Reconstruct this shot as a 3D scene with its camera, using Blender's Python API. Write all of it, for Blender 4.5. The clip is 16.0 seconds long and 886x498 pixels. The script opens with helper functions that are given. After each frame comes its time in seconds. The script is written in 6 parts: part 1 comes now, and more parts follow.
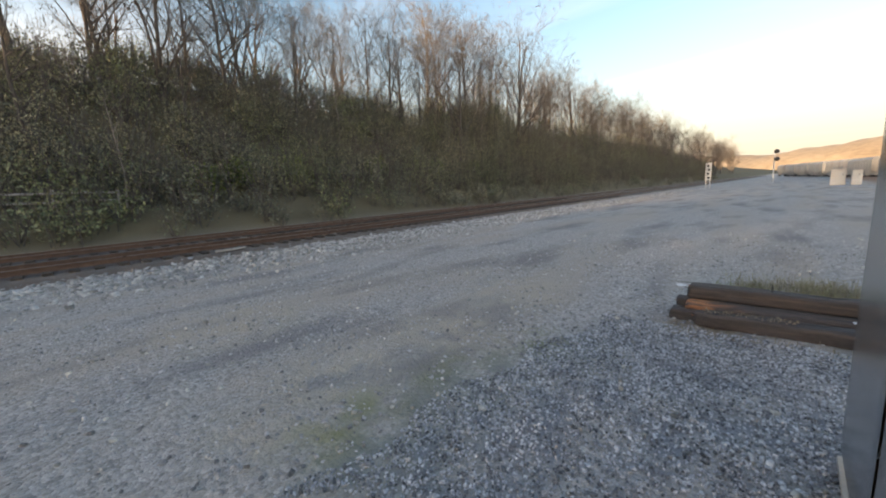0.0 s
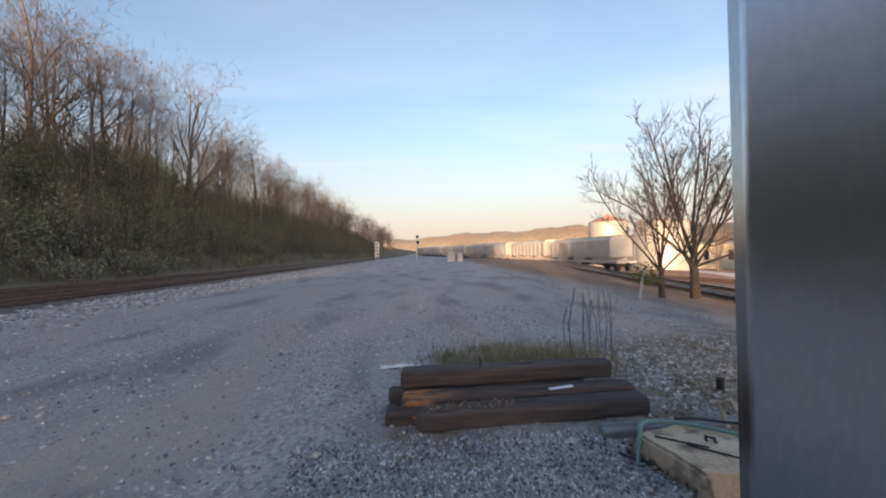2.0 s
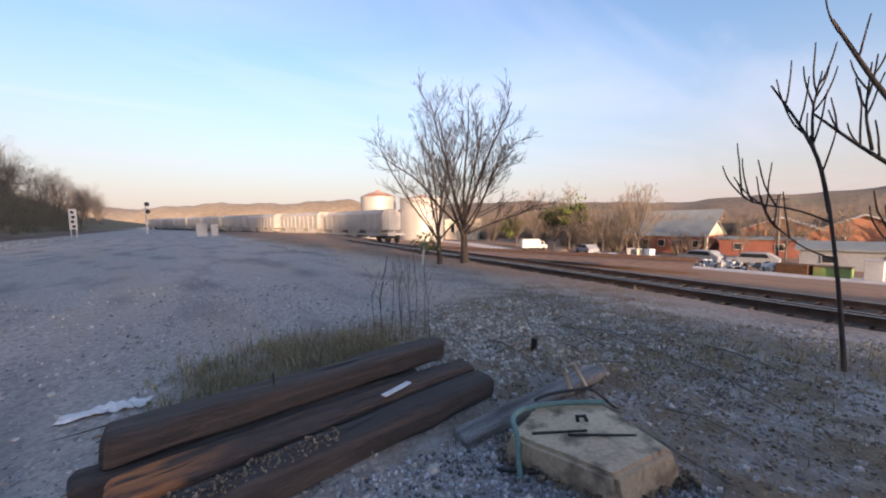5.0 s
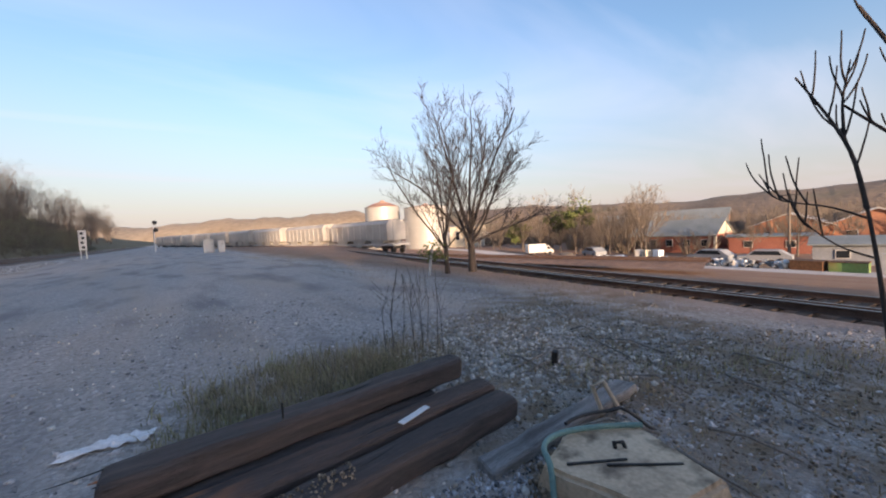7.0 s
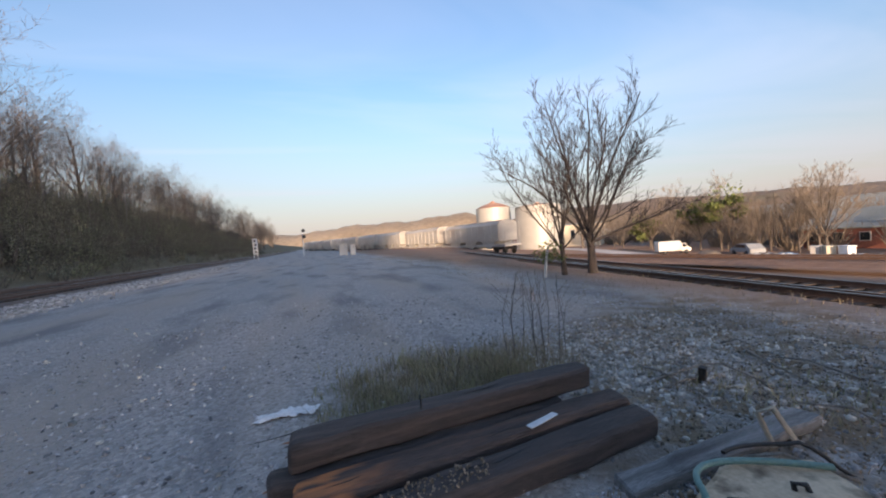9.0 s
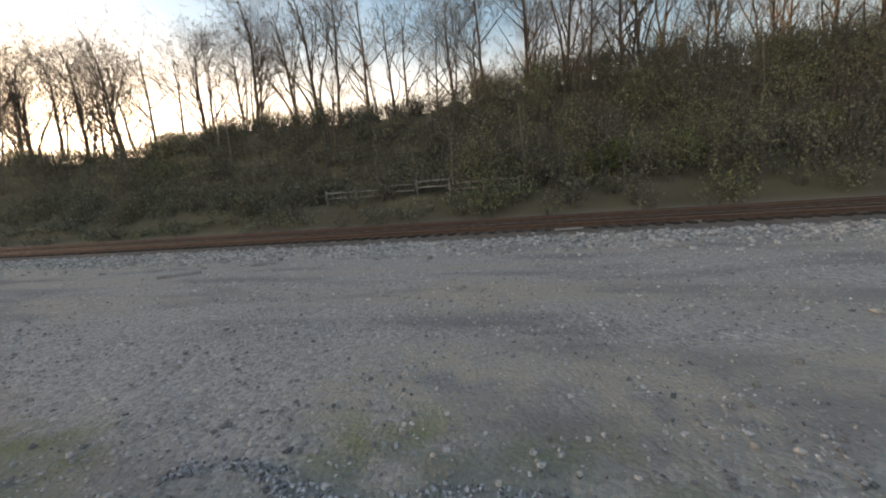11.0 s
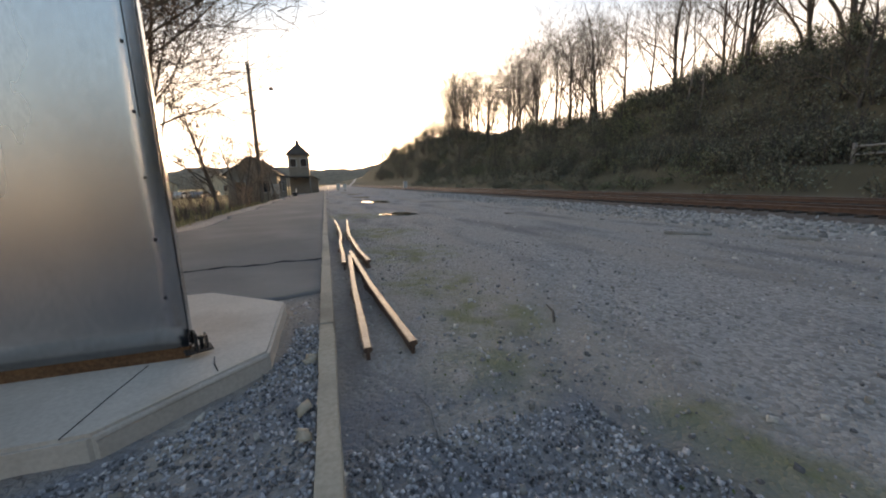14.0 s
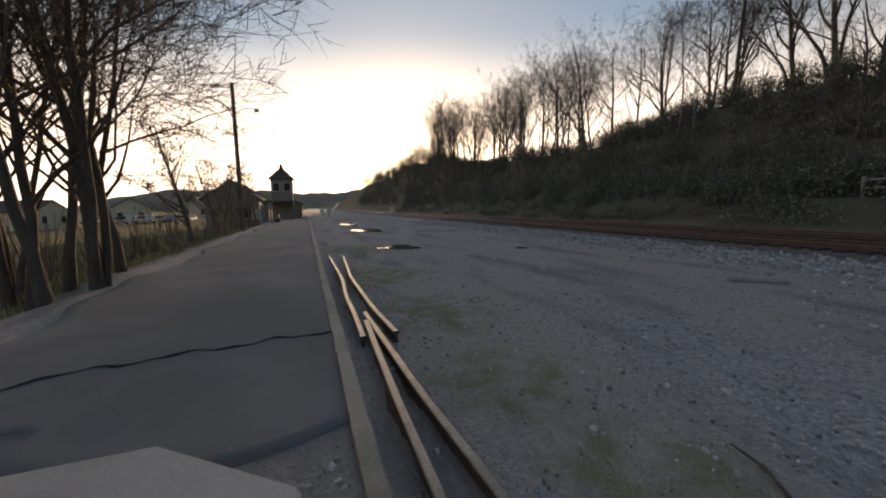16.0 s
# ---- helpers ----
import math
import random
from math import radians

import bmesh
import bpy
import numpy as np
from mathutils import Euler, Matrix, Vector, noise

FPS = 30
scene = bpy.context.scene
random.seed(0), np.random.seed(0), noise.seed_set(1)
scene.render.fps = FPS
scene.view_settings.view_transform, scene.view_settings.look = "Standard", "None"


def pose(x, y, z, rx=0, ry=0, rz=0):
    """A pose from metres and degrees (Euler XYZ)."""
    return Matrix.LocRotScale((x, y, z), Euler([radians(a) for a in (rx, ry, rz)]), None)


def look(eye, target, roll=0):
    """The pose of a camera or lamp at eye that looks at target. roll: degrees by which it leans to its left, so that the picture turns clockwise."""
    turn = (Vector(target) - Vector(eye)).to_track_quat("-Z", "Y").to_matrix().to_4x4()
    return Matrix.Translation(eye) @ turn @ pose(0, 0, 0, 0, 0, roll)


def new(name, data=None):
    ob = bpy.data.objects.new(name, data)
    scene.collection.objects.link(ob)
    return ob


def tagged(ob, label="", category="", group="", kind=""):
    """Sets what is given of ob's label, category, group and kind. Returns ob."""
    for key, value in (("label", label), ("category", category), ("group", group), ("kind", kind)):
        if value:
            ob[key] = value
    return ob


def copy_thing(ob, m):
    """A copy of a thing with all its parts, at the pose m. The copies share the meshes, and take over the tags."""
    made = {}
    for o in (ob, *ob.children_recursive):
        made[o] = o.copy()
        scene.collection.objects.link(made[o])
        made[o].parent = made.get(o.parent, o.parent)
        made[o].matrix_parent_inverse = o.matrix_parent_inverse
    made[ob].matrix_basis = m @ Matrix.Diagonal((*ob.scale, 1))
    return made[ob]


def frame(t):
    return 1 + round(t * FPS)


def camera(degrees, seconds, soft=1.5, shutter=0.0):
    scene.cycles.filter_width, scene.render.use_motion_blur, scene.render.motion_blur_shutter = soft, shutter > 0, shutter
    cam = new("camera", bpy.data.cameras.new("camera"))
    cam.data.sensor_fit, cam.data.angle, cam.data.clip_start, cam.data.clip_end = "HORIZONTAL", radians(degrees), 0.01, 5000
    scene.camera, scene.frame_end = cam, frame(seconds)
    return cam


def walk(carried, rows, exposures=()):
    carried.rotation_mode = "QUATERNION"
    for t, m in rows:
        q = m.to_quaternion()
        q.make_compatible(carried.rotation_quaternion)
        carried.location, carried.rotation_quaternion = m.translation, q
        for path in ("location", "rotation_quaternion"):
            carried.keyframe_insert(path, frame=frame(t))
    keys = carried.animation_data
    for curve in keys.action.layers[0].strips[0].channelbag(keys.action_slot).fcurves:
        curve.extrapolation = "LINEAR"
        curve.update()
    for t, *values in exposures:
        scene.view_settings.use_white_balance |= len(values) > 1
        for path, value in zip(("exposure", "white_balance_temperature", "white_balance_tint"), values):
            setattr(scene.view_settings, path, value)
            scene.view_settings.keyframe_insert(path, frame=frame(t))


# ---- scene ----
cam = camera(101.4, 16.0, soft=2.0)
PATH = [
    (0, (1.82, -0.953, 1.839), (0.441, 0.461, 1.524), -3.2),
    (0.5, (1.594, -0.427, 1.75), (0.34, 1.103, 1.45), -2.1),
    (1, (1.336, 0.044, 1.674), (0.359, 1.778, 1.479), -1.0),
    (1.5, (1.258, 0.615, 1.629), (0.862, 2.572, 1.508), -2.1),
    (2, (1.139, 0.984, 1.64), (1.229, 2.982, 1.659), -1.3),
    (2.5, (1.077, 1.312, 1.577), (1.466, 3.273, 1.504), -3.1),
    (3, (1.029, 1.575, 1.546), (1.592, 3.492, 1.45), -3.8),
    (3.5, (0.907, 1.801, 1.518), (1.649, 3.658, 1.49), -2.7),
    (4, (0.925, 1.981, 1.494), (1.782, 3.785, 1.395), -2.0),
    (4.5, (1.121, 2.186, 1.472), (2.184, 3.876, 1.356), -3.7),
    (5, (1.165, 2.366, 1.468), (2.379, 3.948, 1.321), -0.8),
    (5.2, (1.144, 2.451, 1.471), (2.333, 4.058, 1.408), -0.5),
    (7.3, (1.229, 2.545, 1.51), (2.436, 4.137, 1.399), -3.4),
    (7.5, (1.236, 2.541, 1.515), (2.463, 4.117, 1.428), -3.5),
    (8, (1.214, 2.539, 1.517), (2.441, 4.117, 1.452), -3.3),
    (8.5, (1.164, 2.55, 1.524), (2.329, 4.175, 1.477), -3.3),
    (9, (1.093, 2.528, 1.55), (1.756, 4.414, 1.488), -4.5),
    (9.2, (1.094, 2.525, 1.546), (1.517, 4.478, 1.467), -4.2),
    (11.3, (1.44, 1.0, 1.49), (-0.252, -0.052, 1.314), -1.6),
    (11.5, (1.516, 0.762, 1.472), (0.09, -0.635, 1.35), 1.1),
    (12, (1.564, 0.299, 1.372), (0.802, -1.546, 1.253), 0.4),
    (12.5, (1.504, 0.143, 1.446), (0.731, -1.698, 1.329), -0.6),
    (13, (1.635, -0.135, 1.413), (1.181, -2.06, 1.111), 3.5),
    (13.5, (1.71, -0.527, 1.449), (1.086, -2.399, 1.123), 1.7),
    (14, (1.781, -1.099, 1.441), (1.204, -2.979, 1.077), -1.4),
    (14.5, (2.017, -1.546, 1.566), (1.69, -3.492, 1.239), 0.1),
    (15, (2.043, -2.005, 1.575), (1.458, -3.881, 1.202), -5.1),
    (15.5, (2.125, -2.495, 1.675), (1.515, -4.379, 1.392), 0.4),
    (16, (2.151, -3.028, 1.689), (1.473, -4.895, 1.456), -0.8),
]
walk(cam, [(t, look(eye, target, roll)) for t, eye, target, roll in PATH],
     [(0, 2.55, 8000, 18), (1.0, 2.45, 7700, 20), (2.0, 2.1, 7350, 25), (3.2, 2.1, 6950, 30), (5, 2.1, 6750, 29), (7.5, 2.0, 6550, 24), (9.0, 1.95, 6450, 23), (10.2, 2.2, 7800, 18), (11.3, 2.3, 9200, 20), (11.6, 2.05, 8900, 19), (12.0, 0.95, 7800, 20), (12.5, 0.95, 7800, 20), (13.0, 1.8, 7900, 20), (13.5, 1.2, 7900, 20), (14.0, 1.9, 8000, 20), (14.5, 1.3, 7400, 21), (15.0, 1.65, 7800, 20), (15.5, 1.5, 7700, 21), (16, 1.0, 7700, 21)])

# ---- light ----
SUN_AZ, SUN_EL = radians(14.5), radians(6.7)      # the sun stands past the -y end of the line, a little towards the bank
sun_dir = Vector((-math.sin(SUN_AZ) * math.cos(SUN_EL), -math.cos(SUN_AZ) * math.cos(SUN_EL), math.sin(SUN_EL)))
world = bpy.data.worlds.new("evening_sky")
scene.world = world
world.use_nodes = True
wn, wl = world.node_tree.nodes, world.node_tree.links
wn.clear()
sky = wn.new("ShaderNodeTexSky")
sky.sky_type, sky.sun_disc = "NISHITA", False
sky.sun_elevation, sky.sun_rotation = SUN_EL, math.atan2(sun_dir.x, sun_dir.y)
sky.altitude, sky.air_density, sky.dust_density, sky.ozone_density = 100, 1.3, 0.8, 3.0
tc = wn.new("ShaderNodeTexCoord")
sep = wn.new("ShaderNodeSeparateXYZ")
wl.new(tc.outputs["Generated"], sep.inputs[0])
zc = wn.new("ShaderNodeMath"); zc.operation = "MAXIMUM"; zc.inputs[1].default_value = 0.04
wl.new(sep.outputs["Z"], zc.inputs[0])
flat = wn.new("ShaderNodeVectorMath"); flat.operation = "DIVIDE"
comb = wn.new("ShaderNodeCombineXYZ")
for i in range(3):
    wl.new(zc.outputs[0], comb.inputs[i])
wl.new(tc.outputs["Generated"], flat.inputs[0]); wl.new(comb.outputs[0], flat.inputs[1])
turn = wn.new("ShaderNodeMapping"); turn.inputs["Rotation"].default_value = (0, 0, 0.5); turn.inputs["Scale"].default_value = (0.16, 0.6, 1)
wl.new(flat.outputs[0], turn.inputs[0])
cn = wn.new("ShaderNodeTexNoise"); cn.inputs["Scale"].default_value = 1.3; cn.inputs["Detail"].default_value = 5; cn.inputs["Distortion"].default_value = 0.6
wl.new(turn.outputs[0], cn.inputs[0])
cr = wn.new("ShaderNodeMapRange"); cr.inputs[1].default_value, cr.inputs[2].default_value, cr.inputs[4].default_value = 0.45, 0.8, 0.35
wl.new(cn.outputs[0], cr.inputs[0])
cm = wn.new("ShaderNodeMixRGB"); cm.inputs[2].default_value = (2.9, 3.0, 3.2, 1)
wl.new(cr.outputs[0], cm.inputs[0]); wl.new(sky.outputs[0], cm.inputs[1])
bg = wn.new("ShaderNodeBackground"); bg.inputs[1].default_value = 0.10
hz_ = wn.new("ShaderNodeMapRange"); hz_.interpolation_type = "SMOOTHSTEP"
hz_.inputs[1].default_value, hz_.inputs[2].default_value, hz_.inputs[3].default_value, hz_.inputs[4].default_value = -0.05, 0.42, 0.85, 0.0
wl.new(sep.outputs["Z"], hz_.inputs[0])
# thin evening haze low in the sky, brighter and warmer towards the sun
sd = wn.new("ShaderNodeVectorMath"); sd.operation = "DOT_PRODUCT"; sd.inputs[1].default_value = sun_dir
wl.new(tc.outputs["Generated"], sd.inputs[0])
sw = wn.new("ShaderNodeMapRange"); sw.inputs[1].default_value, sw.inputs[2].default_value = 0.0, 1.0
wl.new(sd.outputs["Value"], sw.inputs[0])
hc = wn.new("ShaderNodeMixRGB"); hc.inputs[1].default_value, hc.inputs[2].default_value = (1.5, 1.45, 1.5, 1), (21.0, 17.4, 13.8, 1)
wl.new(sw.outputs[0], hc.inputs[0])
hm = wn.new("ShaderNodeMixRGB")
wl.new(hz_.outputs[0], hm.inputs[0]); wl.new(cm.outputs[0], hm.inputs[1]); wl.new(hc.outputs[0], hm.inputs[2])
wl.new(hm.outputs[0], bg.inputs[0])
wo = wn.new("ShaderNodeOutputWorld"); wl.new(bg.outputs[0], wo.inputs[0])

sun = new("sun", bpy.data.lights.new("sun", "SUN"))
sun.data.energy, sun.data.angle, sun.data.color = 2.3, radians(0.6), (1.0, 0.76, 0.48)
sun.matrix_world = look((0, 0, 60), Vector((0, 0, 60)) - sun_dir)

# ---- materials ----
def surface(name, low, high, scale=4.0, fine=40.0, rough=0.85, bump=0.3, depth=0.02, metal=0.0, stain=None, stain_scale=0.8, stain_amount=0.5, stretch=(1, 1, 1), local=False, vary=0.0, rough_vary=0.1):
    """Two scales of noise between two colours, a third colour in stains, and fine relief."""
    m = bpy.data.materials.new(name)
    m.use_nodes = True
    n, l = m.node_tree.nodes, m.node_tree.links
    b = n["Principled BSDF"]
    src = n.new("ShaderNodeTexCoord").outputs["Object"] if local else n.new("ShaderNodeNewGeometry").outputs["Position"]
    mp = n.new("ShaderNodeMapping"); mp.inputs["Scale"].default_value = stretch
    l.new(src, mp.inputs[0])
    def noise_at(s, d):
        t = n.new("ShaderNodeTexNoise"); t.inputs["Scale"].default_value, t.inputs["Detail"].default_value = s, d
        l.new(mp.outputs[0], t.inputs[0]); return t.outputs[0]
    big, small = noise_at(scale, 4), noise_at(fine, 3)
    add = n.new("ShaderNodeMath"); add.operation = "ADD"; l.new(big, add.inputs[0]); l.new(small, add.inputs[1])
    rng = n.new("ShaderNodeMapRange"); rng.inputs[1].default_value, rng.inputs[2].default_value = 0.7, 1.3
    l.new(add.outputs[0], rng.inputs[0])
    mix = n.new("ShaderNodeMixRGB"); mix.inputs[1].default_value, mix.inputs[2].default_value = (*low, 1), (*high, 1)
    l.new(rng.outputs[0], mix.inputs[0])
    out = mix.outputs[0]
    if stain:
        st = n.new("ShaderNodeMapRange"); st.inputs[1].default_value, st.inputs[2].default_value, st.inputs[4].default_value = 0.5, 0.68, stain_amount
        l.new(noise_at(stain_scale, 5), st.inputs[0])
        m2 = n.new("ShaderNodeMixRGB"); m2.inputs[2].default_value = (*stain, 1)
        l.new(st.outputs[0], m2.inputs[0]); l.new(out, m2.inputs[1]); out = m2.outputs[0]
    if vary:
        oi = n.new("ShaderNodeObjectInfo"); hs = n.new("ShaderNodeHueSaturation")
        r = n.new("ShaderNodeMapRange"); r.inputs[3].default_value, r.inputs[4].default_value = 1 - vary, 1 + vary
        l.new(oi.outputs["Random"], r.inputs[0]); l.new(r.outputs[0], hs.inputs["Value"]); l.new(out, hs.inputs["Color"]); out = hs.outputs[0]
    l.new(out, b.inputs["Base Color"])
    rr = n.new("ShaderNodeMapRange"); rr.inputs[3].default_value, rr.inputs[4].default_value = max(rough - rough_vary, 0.02), min(rough + rough_vary, 1)
    l.new(big, rr.inputs[0]); l.new(rr.outputs[0], b.inputs["Roughness"])
    b.inputs["Metallic"].default_value = metal
    if bump:
        bp = n.new("ShaderNodeBump"); bp.inputs["Strength"].default_value, bp.inputs["Distance"].default_value = bump, depth
        l.new(small, bp.inputs["Height"]); l.new(bp.outputs[0], b.inputs["Normal"])
    return m


def island_tint(m, spread):
    """Lets every loose piece of a joined mesh differ in brightness."""
    n, l = m.node_tree.nodes, m.node_tree.links
    b = n["Principled BSDF"]
    old = b.inputs["Base Color"].links[0].from_socket
    g = n.new("ShaderNodeNewGeometry"); hs = n.new("ShaderNodeHueSaturation")
    r = n.new("ShaderNodeMapRange"); r.inputs[3].default_value, r.inputs[4].default_value = 1 - spread, 1 + spread
    l.new(g.outputs["Random Per Island"], r.inputs[0]); l.new(r.outputs[0], hs.inputs["Value"])
    l.new(old, hs.inputs["Color"]); l.new(hs.outputs[0], b.inputs["Base Color"])
    return m


def ground_material():
    m = bpy.data.materials.new("gravel_ground")
    m.use_nodes = True
    n, l = m.node_tree.nodes, m.node_tree.links
    b = n["Principled BSDF"]
    pos = n.new("ShaderNodeNewGeometry").outputs["Position"]
    def tex(kind, s, d=4, stretch=None):
        v = pos
        if stretch:
            mp = n.new("ShaderNodeMapping"); mp.inputs["Scale"].default_value = stretch; l.new(pos, mp.inputs[0]); v = mp.outputs[0]
        t = n.new(kind); t.inputs["Scale"].default_value = s
        if kind == "ShaderNodeTexNoise":
            t.inputs["Detail"].default_value = d
        l.new(v, t.inputs["Vector"]); return t
    def rng(sock, a, c, lo=0.0, hi=1.0):
        r = n.new("ShaderNodeMapRange"); r.inputs[1].default_value, r.inputs[2].default_value, r.inputs[3].default_value, r.inputs[4].default_value = a, c, lo, hi
        l.new(sock, r.inputs[0]); return r.outputs[0]
    def mul(a, c):
        k = n.new("ShaderNodeMath"); k.operation = "MULTIPLY"; l.new(a, k.inputs[0]); l.new(c, k.inputs[1]); return k.outputs[0]
    def mix(f, a, c):
        k = n.new("ShaderNodeMixRGB"); l.new(f, k.inputs[0])
        for s, i in ((a, 1), (c, 2)):
            if isinstance(s, tuple): k.inputs[i].default_value = (*s, 1)
            else: l.new(s, k.inputs[i])
        return k.outputs[0]
    def near(points, radius, soft):
        """1 near any of the given places, worn ragged by noise."""
        best = None
        for px, py, k in points:
            d = n.new("ShaderNodeVectorMath"); d.operation = "DISTANCE"; d.inputs[1].default_value = (px, py, 0); l.new(pos, d.inputs[0])
            r = rng(d.outputs["Value"], radius * k, radius * k * soft, 1, 0)
            if best is None: best = r
            else:
                mx = n.new("ShaderNodeMath"); mx.operation = "MAXIMUM"; l.new(best, mx.inputs[0]); l.new(r, mx.inputs[1]); best = mx.outputs[0]
        return mul(best, rng(tex("ShaderNodeTexNoise", 2.6, 5).outputs[0], 0.38, 0.62))
    xyz = n.new("ShaderNodeSeparateXYZ"); l.new(pos, xyz.inputs[0])
    cells = tex("ShaderNodeTexVoronoi", 26)
    grit = tex("ShaderNodeTexNoise", 60, 3)
    col = mix(cells.outputs["Color"], (0.23, 0.198, 0.172), (0.70, 0.615, 0.545))
    hs = n.new("ShaderNodeHueSaturation"); hs.inputs["Saturation"].default_value = 0.45; l.new(col, hs.inputs["Color"]); col = hs.outputs[0]
    col = mix(rng(grit.outputs[0], 0.35, 0.65, 0, 0.6), col, (0.40, 0.345, 0.30))
    # dusty bands where wheels have run, along the line
    ruts = tex("ShaderNodeTexNoise", 0.55, 5, (1.0, 0.16, 1.0)).outputs[0]
    col = mix(rng(ruts, 0.45, 0.62, 0, 0.75), col, (0.47, 0.40, 0.335))
    col = mix(rng(tex("ShaderNodeTexNoise", 0.8, 6, (1.0, 0.3, 1.0)).outputs[0], 0.5, 0.66, 0, 0.7), col, (0.215, 0.20, 0.20))
    # pale sandy spots, moss, and the dark fresh gravel
    sand = near([(-1.45, 2.3, 0.6), (-1.6, 4.4, 0.8), (-1.5, 0.7, 0.6), (-4.4, 0.6, 0.9), (-1.2, 0.0, 0.5)], 0.7, 2.2)
    col = mix(sand, col, (0.50, 0.43, 0.35))
    moss = near([(-0.1, -1.9, 0.7), (-0.2, -2.4, 0.5), (-0.3, 0.5, 0.9), (-0.3, 1.6, 0.9), (0.0, 2.7, 0.8), (0.25, -4.5, 0.8), (0.45, -6.0, 0.9), (0.7, -3.4, 0.6), (0.4, -8.5, 1.4), (0.6, -12, 1.7), (0.7, -18, 2.2)], 0.5, 2.0)
    col = mix(rng(moss, 0.0, 1.0, 0.0, 0.8), col, (0.25, 0.25, 0.11))
    dark = near([(1.0, 1.4, 1.2), (1.3, 2.8, 1.0), (0.8, 0.4, 0.9), (2.6, 2.6, 0.9), (2.1, -2.0, 1.2), (1.1, -2.2, 0.9)], 1.0, 1.6)
    col = mix(dark, col, (0.27, 0.27, 0.29))
    # brown earth and litter round the dumped timbers and along the verge
    earth = near([(3.6, 4.6, 0.9), (4.4, 3.6, 1.1), (5.4, 3.0, 1.1), (2.4, 5.7, 1.2), (6.2, 4.6, 1.2), (4.0, 2.4, 0.8), (5.2, 6.2, 1.2), (7.2, 6.5, 1.6), (1.2, 4.3, 0.5)], 0.8, 1.8)
    col = mix(earth, col, mix(tex("ShaderNodeTexNoise", 5.0, 6).outputs[0], (0.15, 0.11, 0.08), (0.40, 0.30, 0.20)))
    # ballast side, bank, yard
    col = mix(rng(xyz.outputs["X"], -19.5, -22.0), col, mix(tex("ShaderNodeTexNoise", 0.5, 6).outputs[0], (0.12, 0.098, 0.064), (0.20, 0.17, 0.105)))
    yard = mix(tex("ShaderNodeTexNoise", 0.7, 6, (1, 0.3, 1)).outputs[0], (0.25, 0.14, 0.09), (0.38, 0.25, 0.175))
    col = mix(mul(mul(rng(xyz.outputs["X"], 7.4, 9.6), rng(xyz.outputs["Y"], -12.0, -9.0)), rng(tex("ShaderNodeTexNoise", 0.9, 5).outputs[0], 0.1, 0.36)), col, yard)
    skew = n.new("ShaderNodeMath"); skew.operation = "MULTIPLY_ADD"; skew.inputs[1].default_value = -0.14
    l.new(xyz.outputs["Y"], skew.inputs[0]); l.new(xyz.outputs["X"], skew.inputs[2])
    road = mul(rng(skew.outputs[0], 34.2, 35.4), rng(skew.outputs[0], 39.5, 41.0, 1, 0))
    col = mix(road, col, (0.60, 0.55, 0.50))
    grass = mul(rng(xyz.outputs["X"], 6.4, 7.6), rng(xyz.outputs["Y"], -7.0, -9.0))
    col = mix(grass, col, mix(tex("ShaderNodeTexNoise", 2.0, 5).outputs[0], (0.10, 0.075, 0.035), (0.10, 0.125, 0.03)))
    l.new(col, b.inputs["Base Color"])
    b.inputs["Roughness"].default_value = 0.92
    b.inputs["Specular IOR Level"].default_value = 0.25
    h = n.new("ShaderNodeMath"); h.operation = "SUBTRACT"; l.new(grit.outputs[0], h.inputs[0]); l.new(cells.outputs["Distance"], h.inputs[1])
    bp = n.new("ShaderNodeBump"); bp.inputs["Strength"].default_value, bp.inputs["Distance"].default_value = 0.8, 0.035
    l.new(h.outputs[0], bp.inputs["Height"]); l.new(bp.outputs[0], b.inputs["Normal"])
    return m


M_GROUND = ground_material()
M_STONE = island_tint(surface("loose_gravel", (0.21, 0.195, 0.195), (0.56, 0.525, 0.505), 3, 60, 0.9, 0.2), 0.6)
M_STONE_DARK = island_tint(surface("crushed_bluestone", (0.19, 0.19, 0.205), (0.55, 0.54, 0.55), 3, 60, 0.9, 0.2), 0.75)
M_BALLAST = island_tint(surface("ballast_stone", (0.29, 0.28, 0.265), (0.54, 0.51, 0.48), 2, 40, 0.9, 0.2), 0.5)
M_BED = surface("rusty_ballast", (0.115, 0.085, 0.07), (0.22, 0.175, 0.145), 2, 45, 0.95, 0.9, 0.04)
M_BED_YARD = surface("brown_yard_ballast", (0.16, 0.088, 0.057), (0.31, 0.19, 0.13), 2, 45, 0.95, 0.9, 0.04)
M_TIE = surface("creosoted_timber", (0.040, 0.034, 0.033), (0.092, 0.076, 0.072), 2.5, 30, 0.85, 0.9, 0.014, stain=(0.20, 0.15, 0.125), stain_scale=3.2, stain_amount=0.35, stretch=(0.35, 6, 6))
M_TIE_RAW = surface("split_timber", (0.046, 0.036, 0.034), (0.115, 0.088, 0.078), 2.5, 22, 0.85, 1.0, 0.018, stain=(0.24, 0.14, 0.09), stain_scale=2.2, stain_amount=0.5, stretch=(0.5, 6, 6))
